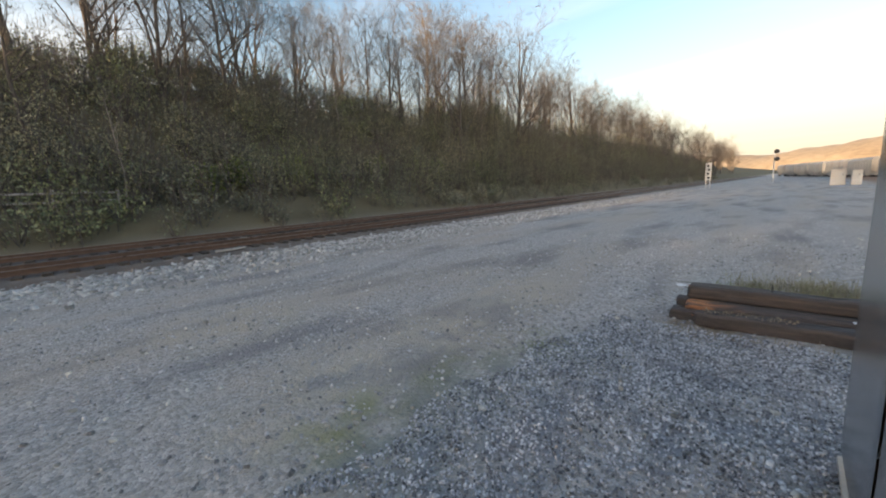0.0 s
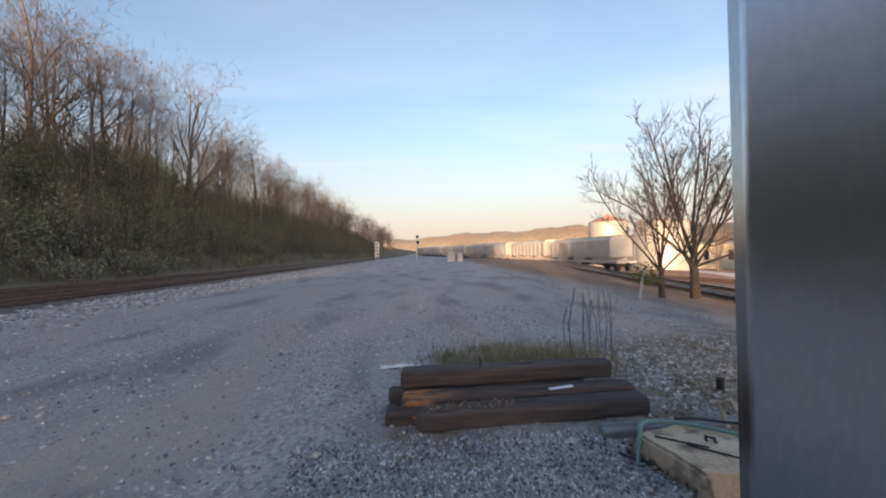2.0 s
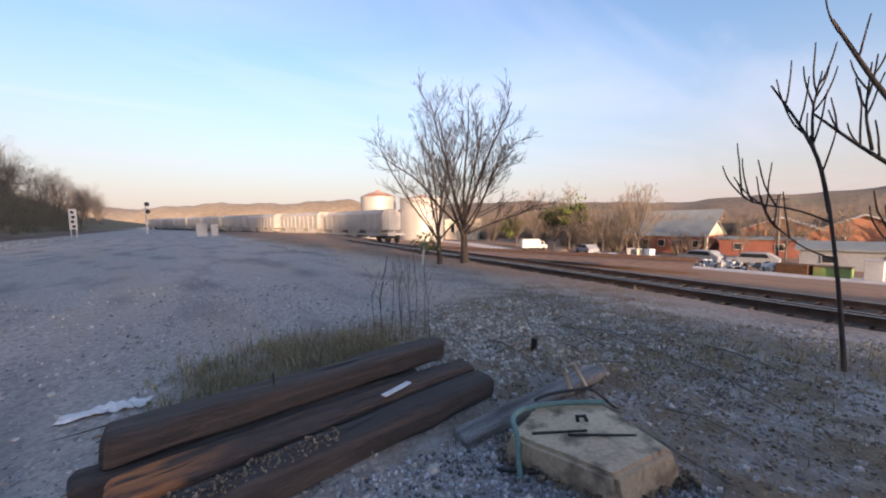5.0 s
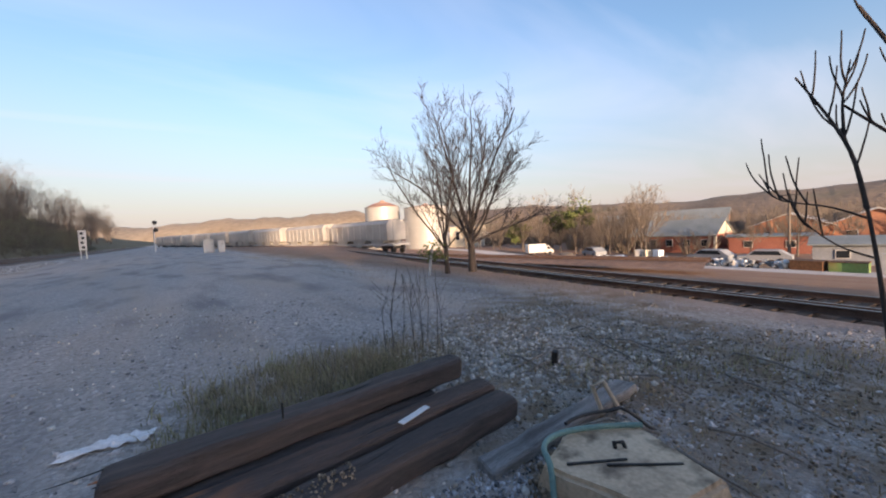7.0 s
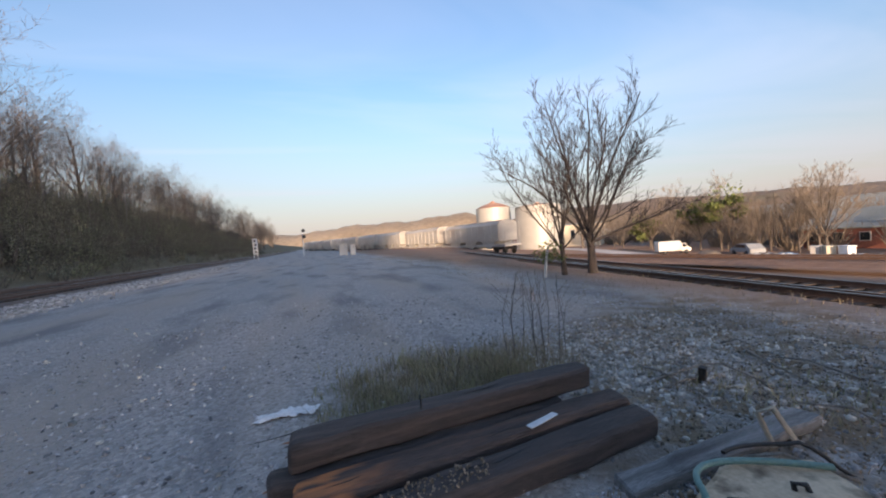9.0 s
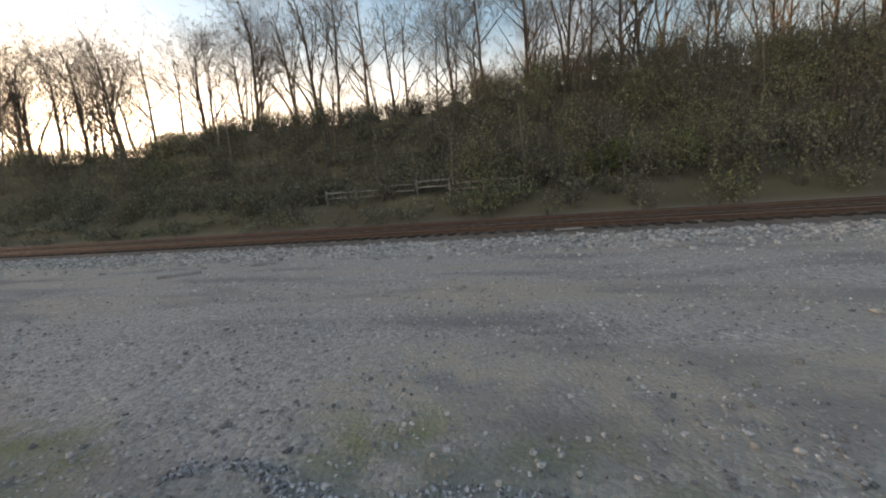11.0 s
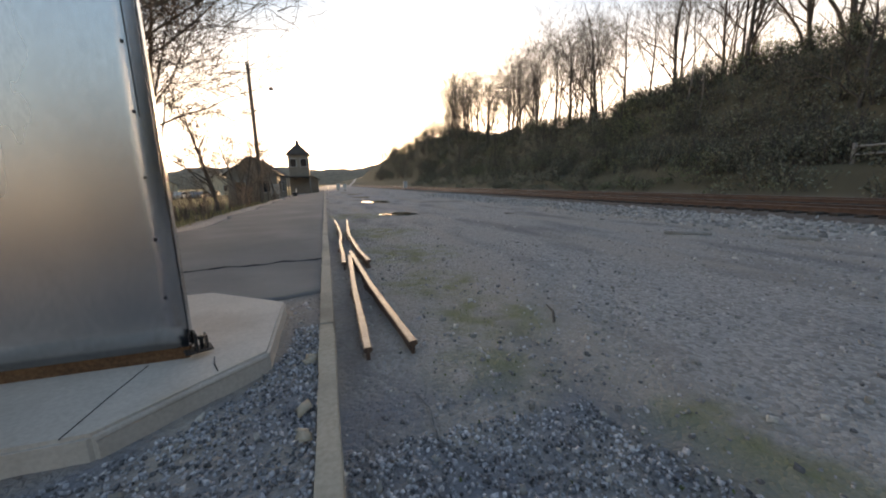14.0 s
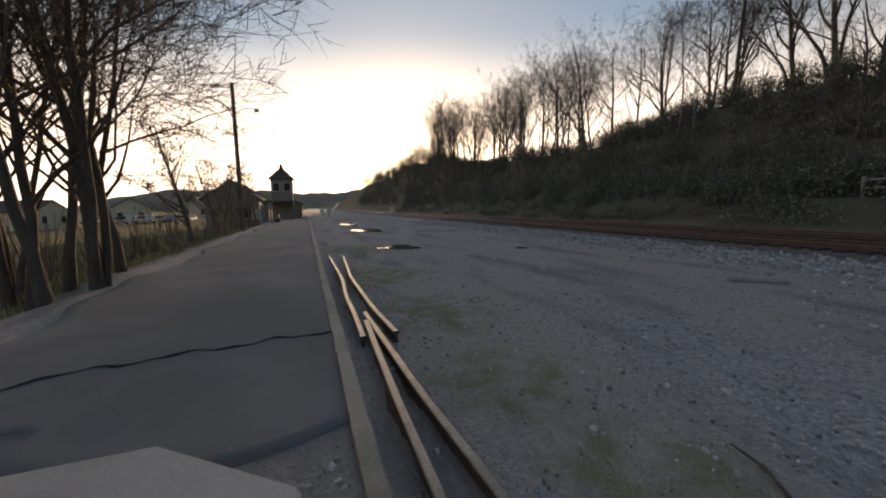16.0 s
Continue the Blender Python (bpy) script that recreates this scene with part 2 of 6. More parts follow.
def torn_end(m, x0, x1):
    """Bare orange wood where one end of a timber has split open."""
    n, l = m.node_tree.nodes, m.node_tree.links
    b = n["Principled BSDF"]
    old = b.inputs["Base Color"].links[0].from_socket
    pos = n.new("ShaderNodeNewGeometry").outputs["Position"]
    sp = n.new("ShaderNodeSeparateXYZ"); l.new(pos, sp.inputs[0])
    mp = n.new("ShaderNodeMapping"); mp.inputs["Scale"].default_value = (1.6, 7, 7); l.new(pos, mp.inputs[0])
    tx = n.new("ShaderNodeTexNoise"); tx.inputs["Scale"].default_value, tx.inputs["Detail"].default_value = 2.0, 5; l.new(mp.outputs[0], tx.inputs[0])
    r1 = n.new("ShaderNodeMapRange"); r1.inputs[1].default_value, r1.inputs[2].default_value = x1, x0; l.new(sp.outputs["X"], r1.inputs[0])
    r2 = n.new("ShaderNodeMapRange"); r2.inputs[1].default_value, r2.inputs[2].default_value = 0.42, 0.6; l.new(tx.outputs[0], r2.inputs[0])
    k = n.new("ShaderNodeMath"); k.operation = "MULTIPLY"; l.new(r1.outputs[0], k.inputs[0]); l.new(r2.outputs[0], k.inputs[1])
    mx = n.new("ShaderNodeMixRGB"); mx.inputs[2].default_value = (0.55, 0.22, 0.085, 1)
    l.new(k.outputs[0], mx.inputs[0]); l.new(old, mx.inputs[1]); l.new(mx.outputs[0], b.inputs["Base Color"])
    return m


torn_end(M_TIE_RAW, 0.95, 1.5)
M_TIE_TRACK = surface("worn_track_timber", (0.03, 0.022, 0.018), (0.09, 0.07, 0.055), 2.5, 30, 0.9, 0.5, 0.01)
M_RAIL = surface("rusty_rail", (0.085, 0.05, 0.036), (0.19, 0.115, 0.082), 5, 60, 0.7, 0.3, 0.004, metal=0.35)
M_RAILTOP = surface("worn_rail_head", (0.22, 0.19, 0.17), (0.36, 0.32, 0.28), 4, 50, 0.32, 0.05, 0.002, metal=0.85)
# loose rails: weathered head, with the pale sky highlight put into its colour
M_RAILTOP_GLINT = surface("weathered_rail_head_glint", (0.28, 0.21, 0.155), (0.50, 0.42, 0.34), 6, 50, 0.4, 0.15, 0.003, metal=0.6)
M_CONC = surface("weathered_concrete", (0.42, 0.35, 0.26), (0.60, 0.51, 0.40), 2, 35, 0.9, 0.35, 0.006, stain=(0.22, 0.18, 0.14), stain_scale=1.2, stain_amount=0.6)
M_PAD = surface("pale_concrete", (0.55, 0.47, 0.40), (0.70, 0.62, 0.54), 1.3, 45, 0.88, 0.25, 0.004, stain=(0.32, 0.25, 0.18), stain_scale=0.9, stain_amount=0.55)
M_BLOCK = surface("dirty_tan_concrete", (0.50, 0.36, 0.24), (0.72, 0.56, 0.39), 3, 40, 0.9, 0.45, 0.006, stain=(0.15, 0.105, 0.07), stain_scale=6.5, stain_amount=0.9)
M_STEEL = surface("brushed_aluminium", (0.50, 0.52, 0.55), (0.63, 0.645, 0.665), 1.2, 60, 0.27, 0.02, 0.001, metal=1.0, stretch=(1, 1, 0.35), rough_vary=0.05)
M_RUST = surface("rust_streaked_steel", (0.10, 0.045, 0.02), (0.26, 0.13, 0.06), 4, 50, 0.8, 0.3, 0.004, metal=0.3)
M_DARKSTEEL = surface("dark_weathered_steel", (0.03, 0.03, 0.032), (0.09, 0.085, 0.08), 8, 60, 0.55, 0.2, 0.003, metal=0.7)
M_ASPHALT = surface("worn_asphalt", (0.13, 0.128, 0.13), (0.21, 0.205, 0.20), 0.8, 70, 0.88, 0.4, 0.008, stain=(0.27, 0.26, 0.25), stain_scale=0.45, stain_amount=0.6)
M_CRACK = surface("asphalt_crack", (0.02, 0.02, 0.02), (0.05, 0.048, 0.045), 6, 40, 0.95, 0.4)
M_WATER = bpy.data.materials.new("still_water"); M_WATER.use_nodes = True
M_WATER.node_tree.nodes["Principled BSDF"].inputs["Base Color"].default_value = (0.05, 0.045, 0.04, 1)
M_WATER.node_tree.nodes["Principled BSDF"].inputs["Roughness"].default_value = 0.03
M_WATER.node_tree.nodes["Principled BSDF"].inputs["IOR"].default_value = 1.5
M_BARK = surface("grey_brown_bark", (0.06, 0.048, 0.04), (0.17, 0.14, 0.115), 3, 25, 0.95, 0.8, 0.02, stretch=(3, 3, 0.6))
# darkest brown bark, for the yard's twin trees and the road's young trees
M_BARK_DARK = surface("dark_brown_bark", (0.028, 0.022, 0.02), (0.085, 0.068, 0.058), 3, 25, 0.95, 0.8, 0.015, stretch=(3, 3, 0.6))
M_BARK_PALE = surface("pale_bark", (0.16, 0.14, 0.12), (0.34, 0.30, 0.26), 3, 25, 0.95, 0.6, 0.02, stretch=(3, 3, 0.6))
M_TWIG = surface("brown_twigs", (0.075, 0.062, 0.054), (0.175, 0.145, 0.122), 2, 12, 0.95, 0)
M_TWIG_WARM = surface("tan_twigs", (0.15, 0.12, 0.092), (0.30, 0.24, 0.18), 1, 12, 0.95, 0)
M_LEAF = island_tint(surface("spring_leaves", (0.075, 0.10, 0.025), (0.19, 0.21, 0.06), 0.6, 9, 0.8, 0), 0.5)
M_BRUSH = island_tint(surface("olive_brush", (0.125, 0.124, 0.09), (0.245, 0.245, 0.17), 0.25, 6, 0.9, 0, stain=(0.19, 0.22, 0.085), stain_scale=0.12, stain_amount=0.7), 0.5)
M_BRUSH_GREEN = island_tint(surface("budding_thicket", (0.16, 0.155, 0.10), (0.31, 0.295, 0.185), 0.2, 6, 0.9, 0, stain=(0.23, 0.28, 0.11), stain_scale=0.16, stain_amount=0.8), 0.45)
M_LITTER = island_tint(surface("brown_leaf_litter", (0.12, 0.088, 0.063), (0.33, 0.25, 0.175), 3, 30, 0.9, 0.2), 0.5)
M_DRY = island_tint(surface("dry_grass", (0.20, 0.155, 0.10), (0.38, 0.31, 0.20), 1.5, 20, 0.9, 0), 0.4)
M_WEED = island_tint(surface("weedy_grass", (0.22, 0.19, 0.10), (0.42, 0.36, 0.20), 1.2, 20, 0.9, 0, stain=(0.24, 0.26, 0.10), stain_scale=2.2, stain_amount=0.5), 0.45)
M_CHIP = island_tint(surface("bleached_wood_chips", (0.32, 0.295, 0.26), (0.60, 0.56, 0.50), 2, 30, 0.9, 0.2), 0.5)
M_PLANK = surface("grey_weathered_plank", (0.12, 0.115, 0.11), (0.34, 0.33, 0.32), 3, 30, 0.9, 0.7, 0.008, stretch=(0.5, 7, 7), stain=(0.06, 0.05, 0.045), stain_scale=1.4, stain_amount=0.7)
M_PLASTIC = surface("white_plastic_scrap", (0.62, 0.62, 0.62), (0.82, 0.82, 0.82), 5, 40, 0.5, 0.3, 0.005)
M_HOSE = surface("green_rubber_hose", (0.11, 0.22, 0.195), (0.19, 0.33, 0.295), 5, 50, 0.55, 0.1)
M_BLACK = surface("black_rubber", (0.015, 0.015, 0.016), (0.035, 0.035, 0.036), 5, 50, 0.6, 0.1)
M_WHITE = surface("white_painted_metal", (0.46, 0.44, 0.41), (0.62, 0.60, 0.56), 1.5, 20, 0.55, 0.1, stain=(0.45, 0.38, 0.30), stain_scale=0.7, stain_amount=0.5)
M_HOPPER = surface("faded_hopper_paint", (0.42, 0.395, 0.35), (0.54, 0.51, 0.46), 0.5, 9, 0.6, 0.1, stain=(0.36, 0.30, 0.25), stain_scale=0.35, stain_amount=0.6, vary=0.06)
M_SILO = surface("galvanised_silo", (0.35, 0.335, 0.305), (0.45, 0.435, 0.40), 0.3, 6, 0.5, 0.1, metal=0.15)
M_SILOROOF = surface("rusty_silo_roof", (0.28, 0.14, 0.09), (0.46, 0.28, 0.20), 0.6, 8, 0.7, 0.1)
M_TAN = surface("tan_stucco", (0.55, 0.48, 0.36), (0.68, 0.60, 0.46), 0.4, 8, 0.9, 0.1)
M_BRICK = surface("red_brick_wall", (0.20, 0.07, 0.05), (0.33, 0.13, 0.09), 0.6, 9, 0.9, 0.2)
M_BRICK_ORANGE = surface("orange_brick_wall", (0.36, 0.15, 0.08), (0.50, 0.24, 0.14), 0.6, 9, 0.9, 0.2)
M_ROOF = surface("grey_green_roof", (0.17, 0.19, 0.18), (0.27, 0.29, 0.28), 0.5, 10, 0.8, 0.2)
M_GREYWALL = surface("grey_metal_wall", (0.20, 0.215, 0.23), (0.30, 0.315, 0.33), 0.5, 8, 0.7, 0.1)
M_GREEN = surface("green_dumpster_paint", (0.10, 0.19, 0.05), (0.20, 0.31, 0.09), 1, 12, 0.6, 0.1, stain=(0.35, 0.16, 0.06), stain_scale=0.8, stain_amount=0.5)
M_TARP = surface("pale_blue_tarp", (0.40, 0.52, 0.60), (0.60, 0.70, 0.76), 1.5, 12, 0.5, 0.3, 0.03)
M_GLASS = bpy.data.materials.new("dark_window_glass"); M_GLASS.use_nodes = True
M_GLASS.node_tree.nodes["Principled BSDF"].inputs["Base Color"].default_value = (0.02, 0.025, 0.03, 1)
M_GLASS.node_tree.nodes["Principled BSDF"].inputs["Roughness"].default_value = 0.08
M_HOUSE = surface("grey_brown_clapboard", (0.20, 0.17, 0.14), (0.32, 0.28, 0.23), 0.8, 12, 0.9, 0.2)
M_HOUSEROOF = surface("dark_shingle_roof", (0.06, 0.05, 0.045), (0.13, 0.11, 0.09), 1, 12, 0.9, 0.3)
M_POLE = surface("weathered_pole_wood", (0.09, 0.07, 0.055), (0.19, 0.155, 0.12), 2, 30, 0.9, 0.4, stretch=(5, 5, 0.4))
M_FENCE = surface("grey_rail_fence", (0.22, 0.20, 0.18), (0.40, 0.37, 0.34), 2, 30, 0.9, 0.3)
M_HILL = surface("wooded_hillside", (0.12, 0.085, 0.06), (0.25, 0.175, 0.115), 0.02, 0.25, 0.95, 0.6, 2.0, stain=(0.13, 0.14, 0.06), stain_scale=0.012, stain_amount=0.5)
# far ridges: pale tan, with the distance haze put into the colour
M_HILL_HAZE = surface("far_hill_haze_tone", (0.20, 0.15, 0.10), (0.34, 0.27, 0.19), 0.006, 0.06, 0.95, 0)

# ---- mesh helpers ----
rng = np.random.default_rng(7)


def mesh_of(name, V, F, mats, smooth=False, idx=None):
    me = bpy.data.meshes.new(name)
    V = np.asarray(V, np.float32).reshape(-1, 3)
    if isinstance(F, np.ndarray):
        k = F.shape[1]
        me.vertices.add(len(V)); me.vertices.foreach_set("co", V.ravel())
        me.loops.add(F.size); me.loops.foreach_set("vertex_index", F.ravel().astype(np.int32))
        me.polygons.add(len(F)); me.polygons.foreach_set("loop_start", np.arange(0, F.size, k, dtype=np.int32))
        me.update(calc_edges=True)
    else:
        me.from_pydata([tuple(v) for v in V], [], F); me.update()
    for m in (mats if isinstance(mats, (list, tuple)) else [mats]):
        me.materials.append(m)
    if idx is not None:
        me.polygons.foreach_set("material_index", np.asarray(idx, np.int32))
    if smooth:
        me.polygons.foreach_set("use_smooth", np.ones(len(me.polygons), bool))
    me.validate()
    return me


def part(name, me, parent=None, at=(0, 0, 0), rot=(0, 0, 0), label=""):
    ob = new(name, me)
    ob.parent = parent
    ob.matrix_basis = pose(*at, *rot)
    return tagged(ob, label)


def thing(name, label, category, group="", at=(0, 0, 0), rot=(0, 0, 0), kind=""):
    ob = new(name)
    ob.matrix_basis = pose(*at, *rot)
    return tagged(ob, label, category, group, kind)


def box_me(name, size, mat, bevel=0.01, centre=(0, 0, 0), wear=0.0, cuts=0, seed=1, seg=1):
    """A box with rounded edges, standing on z=0 of its centre, its faces worn uneven if asked."""
    bm = bmesh.new()
    bmesh.ops.create_cube(bm, size=1)
    for v in bm.verts:
        v.co = Vector((v.co.x * size[0] + centre[0], v.co.y * size[1] + centre[1], (v.co.z + 0.5) * size[2] + centre[2]))
    if cuts:
        long = [e for e in bm.edges if e.calc_length() > 0.6 * max(size)]
        bmesh.ops.subdivide_edges(bm, edges=long, cuts=cuts, use_grid_fill=True)
    if bevel:
        ed = [e for e in bm.edges if len(e.link_faces) == 2 and e.calc_face_angle() > 0.5]
        bmesh.ops.bevel(bm, geom=ed, offset=bevel, segments=seg, affect="EDGES", profile=0.6)
    if wear:
        for v in bm.verts:
            v.co += noise.noise_vector(v.co * 5 + Vector((seed * 7.3, 0, 0))) * wear
    me = bpy.data.meshes.new(name)
    bm.to_mesh(me); bm.free()
    me.materials.append(mat)
    return me


def prism_me(name, outline, z0, z1, mat, bevel=0.0, axis="z"):
    """An outline pushed along an axis."""
    bm = bmesh.new()
    def put(a, c, h):
        return {"z": (a, c, h), "x": (h, a, c), "y": (a, h, c)}[axis]
    lo = [bm.verts.new(put(a, c, z0)) for a, c in outline]
    hi = [bm.verts.new(put(a, c, z1)) for a, c in outline]
    bm.faces.new(lo[::-1]); bm.faces.new(hi)
    k = len(outline)
    for i in range(k):
        bm.faces.new((lo[i], lo[(i + 1) % k], hi[(i + 1) % k], hi[i]))
    bmesh.ops.recalc_face_normals(bm, faces=bm.faces)
    if bevel:
        ed = [e for e in bm.edges if e.calc_face_angle() > 0.4]
        bmesh.ops.bevel(bm, geom=ed, offset=bevel, segments=2, affect="EDGES")
    me = bpy.data.meshes.new(name)
    bm.to_mesh(me); bm.free()
    me.materials.append(mat)
    return me


def tubes(lines, sides):
    """Tapered tubes along polylines of (points, radii); returns verts and quads."""
    VV, FF, base = [], [], 0
    ang = np.arange(sides) * 2 * np.pi / sides
    ca, sa = np.cos(ang), np.sin(ang)
    for P, R in lines:
        P = np.asarray(P, float); R = np.asarray(R, float)
        T = np.gradient(P, axis=0); T /= np.linalg.norm(T, axis=1)[:, None] + 1e-9
        up = np.array([0.31, 0.17, 0.93]) if abs(T[0, 2]) < 0.8 else np.array([0.95, 0.2, 0.1])
        A = np.cross(T, up); A /= np.linalg.norm(A, axis=1)[:, None] + 1e-9
        B = np.cross(T, A)
        ring = P[:, None] + R[:, None, None] * (A[:, None] * ca[None, :, None] + B[:, None] * sa[None, :, None])
        k = len(P)
        VV.append(ring.reshape(-1, 3))
        i = np.arange(k - 1)[:, None] * sides; j = np.arange(sides)[None]
        jn = (j + 1) % sides
        FF.append((np.stack([i + j, i + jn, i + sides + jn, i + sides + j], -1) + base).reshape(-1, 4))
        base += k * sides
    return np.concatenate(VV), np.concatenate(FF)


def tube_me(name, lines, sides, mat, smooth=True):
    V, F = tubes(lines, sides)
    return mesh_of(name, V, F, mat, smooth)


def lathe_me(name, profile, sides, mat, smooth=True):
    a = np.arange(sides) * 2 * np.pi / sides
    V = np.concatenate([np.stack([r * np.cos(a), r * np.sin(a), np.full(sides, z)], 1) for r, z in profile])
    k = len(profile)
    i = np.arange(k - 1)[:, None] * sides; j = np.arange(sides)[None]; jn = (j + 1) % sides
    return mesh_of(name, V, np.stack([i + j, i + jn, i + sides + jn, i + sides + j], -1).reshape(-1, 4), mat, smooth)


# ---- terrain: one sheet with the bank, the yard and the horizon ----
def soft(a, b, x):
    t = np.clip((x - a) / (b - a), 0, 1)
    return t * t * (3 - 2 * t)


def wave(x, y, s, k):
    return (np.sin(x * s * 1.3 + k) * np.cos(y * s * 0.9 + 1.7 * k) + 0.6 * np.sin(x * s * 2.7 - y * s * 2.1 + 2.3 * k) + 0.4 * np.cos(y * s * 4.3 + x * s * 3.1 + k)) / 2


def height(x, y):
    x, y = np.asarray(x, float), np.asarray(y, float)
    z = 0.03 * wave(x, y, 0.5, 1) + 0.014 * wave(x, y, 2.3, 2) + 0.008 * wave(x, y, 6.1, 4)
    crest = 10.7 + 0.6 * np.sin(y * 0.05 + 1) + 0.5 * np.sin(y * 0.17)
    crest = crest * (1 - 0.25 * soft(60, 200, y)) * (1 - 0.2 * soft(90, 200, -y))
    crest = crest + 8.0 * soft(-75, -140, y) * soft(-420, -300, y)
    z = z + 1.9 * soft(-20.8, -24.2, x) + (crest - 1.9) * soft(-24.0, -36.5, x) + 2 * soft(-36, -90, x) + (0.5 * wave(x, y, 0.35, 3)) * soft(-22, -26, x)
    z = z - (0.58 * soft(7.9, 9.4, x - 0.17 * y) + 0.33 * soft(11.6, 12.9, x - 0.17 * y)) * soft(-14, -9, y) * soft(60, 30, y) - 1.1 * soft(15, 24, x - 0.1 * y) * soft(-20, 0, y) - 0.4 * soft(24, 34, x) - 1.4 * soft(26, 60, x) - 0.5 * soft(6.4, 9, x) * soft(-7, -14, y)
    z = z + 0.17 * soft(1.80, 1.92, x) * soft(9.5, 7.0, x) * soft(-1.7, -2.3, y)
    z = z + 0.10 * np.exp(-(((x - 1.1) / 1.5) ** 2 + ((y - 1.6) / 1.6) ** 2)) * soft(-0.3, 0.5, x)
    return z


def steps(*spans):
    out = []
    for a, b, s in spans:
        out.append(np.arange(a, b, s))
    return np.concatenate(out)


gx = np.concatenate([steps((-3000, -400, 260), (-400, -100, 30), (-100, -44, 4), (-44, -20, 0.7), (-20, -6, 0.35), (-6, 5, 0.11), (5, 12, 0.3), (12, 40, 1.5), (40, 120, 10), (120, 3000, 240)), [3000.0]])
gy = np.concatenate([steps((-3000, -400, 260), (-400, -120, 20), (-120, -30, 3), (-30, -12, 0.8), (-12, 9, 0.11), (9, 30, 0.6), (30, 140, 3), (140, 400, 20), (400, 3000, 260)), [3000.0]])
GX, GY = np.meshgrid(gx, gy)
GZ = height(GX, GY)
i = np.arange(len(gy) - 1)[:, None] * len(gx); j = np.arange(len(gx) - 1)[None]
GF = np.stack([i + j, i + j + 1, i + len(gx) + j + 1, i + len(gx) + j], -1).reshape(-1, 4)
ground = new("ground", mesh_of("ground", np.stack([GX, GY, GZ], -1).reshape(-1, 3), GF, M_GROUND, True))
tagged(ground, "grey gravel ground with dusty ruts, moss and a brushy bank", "ground", kind="structure")


def hill(name, x0, y0, x1, y1, tall, deep, mat, label, seed):
    """A long ridge between two places."""
    a = np.linspace(0, 1, 90); c = np.linspace(-1, 1, 12)
    dx, dy = x1 - x0, y1 - y0
    ln = math.hypot(dx, dy); nx, ny = -dy / ln, dx / ln
    A, C = np.meshgrid(a, c)
    top = tall * (0.82 + 0.12 * np.sin(A * 7 + seed) + 0.06 * np.sin(A * 19 + seed * 2) + 0.03 * np.sin(A * 61) + 0.018 * np.sin(A * 170 + seed)) * np.clip(np.minimum(A, 1 - A) * 6, 0, 1) ** 0.6
    Z = top * np.cos(C * np.pi / 2) ** 0.8 - 6
    X = x0 + dx * A + nx * C * deep; Y = y0 + dy * A + ny * C * deep
    i = np.arange(11)[:, None] * 90; j = np.arange(89)[None]
    ob = new(name, mesh_of(name, np.stack([X, Y, Z], -1).reshape(-1, 3), np.stack([i + j, i + j + 1, i + 90 + j + 1, i + 90 + j], -1).reshape(-1, 4), mat, True))
    return tagged(ob, label, "hill", kind="structure")


hill("backdrop_hill_town", 360, 760, 640, -420, 44, 160, M_HILL, "brown wooded ridge behind the town", 1.0)
hill("backdrop_hill_north", -700, 2150, 950, 1500, 120, 300, M_HILL_HAZE, "low pale hills beyond the yard", 2.0)
hill("backdrop_hill_south", -900, -1750, 700, -1500, 105, 260, M_HILL_HAZE, "long hazy ridge beyond the station", 0.4)

# ---- railway ----
def rail_outline():
    return [(-0.07, 0), (0.07, 0), (0.07, 0.012), (0.015, 0.03), (0.012, 0.12), (0.036, 0.132), (0.036, 0.162), (0.026, 0.17), (-0.026, 0.17), (-0.036, 0.162), (-0.036, 0.132), (-0.012, 0.12), (-0.015, 0.03), (-0.07, 0.012)]


def rail_me(name, length, bent=None, head=M_RAILTOP, count=2):
    """A flat-bottomed rail along +y, foot on z=0; bent gives a sideways and upward path."""
    o = np.array(rail_outline()); k = len(o)
    ys = np.linspace(0, length, count)
    V = []
    for y in ys:
        dx, dz = bent(y) if bent else (0, 0)
        V.append(np.stack([o[:, 0] + dx, np.full(k, y), o[:, 1] + dz], 1))
    F, idx = [], []
    for s in range(count - 1):
        for q in range(k):
            r = (q + 1) % k
            F.append((s * k + q, s * k + r, (s + 1) * k + r, (s + 1) * k + q)); idx.append(1 if q in (6, 7, 8) else 0)
    F.append(tuple(range(k))[::-1]); F.append(tuple((count - 1) * k + q for q in range(k))); idx += [0, 0]
    return mesh_of(name, np.concatenate(V), F, [M_RAIL, head], idx=idx)


def bed_me(name, width, y0, y1, tall, mat):
    w = width / 2
    ys = np.linspace(y0, y1, 60)
    pr = [(-w - 1.1, -0.12), (-w - 0.3, tall * 0.7), (-w, tall), (0, tall + 0.01), (w, tall), (w + 0.3, tall * 0.7), (w + 1.1, -0.12)]
    V = np.array([[(x + 0.06 * math.sin(y * 3.1 + x), y, z + 0.015 * math.sin(y * 5 + x * 9)) for x, z in pr] for y in ys]).reshape(-1, 3)
    i = np.arange(59)[:, None] * 7; j = np.arange(6)[None]
    return mesh_of(name, V, np.stack([i + j, i + j + 1, i + 7 + j + 1, i + 7 + j], -1).reshape(-1, 4), mat, True)


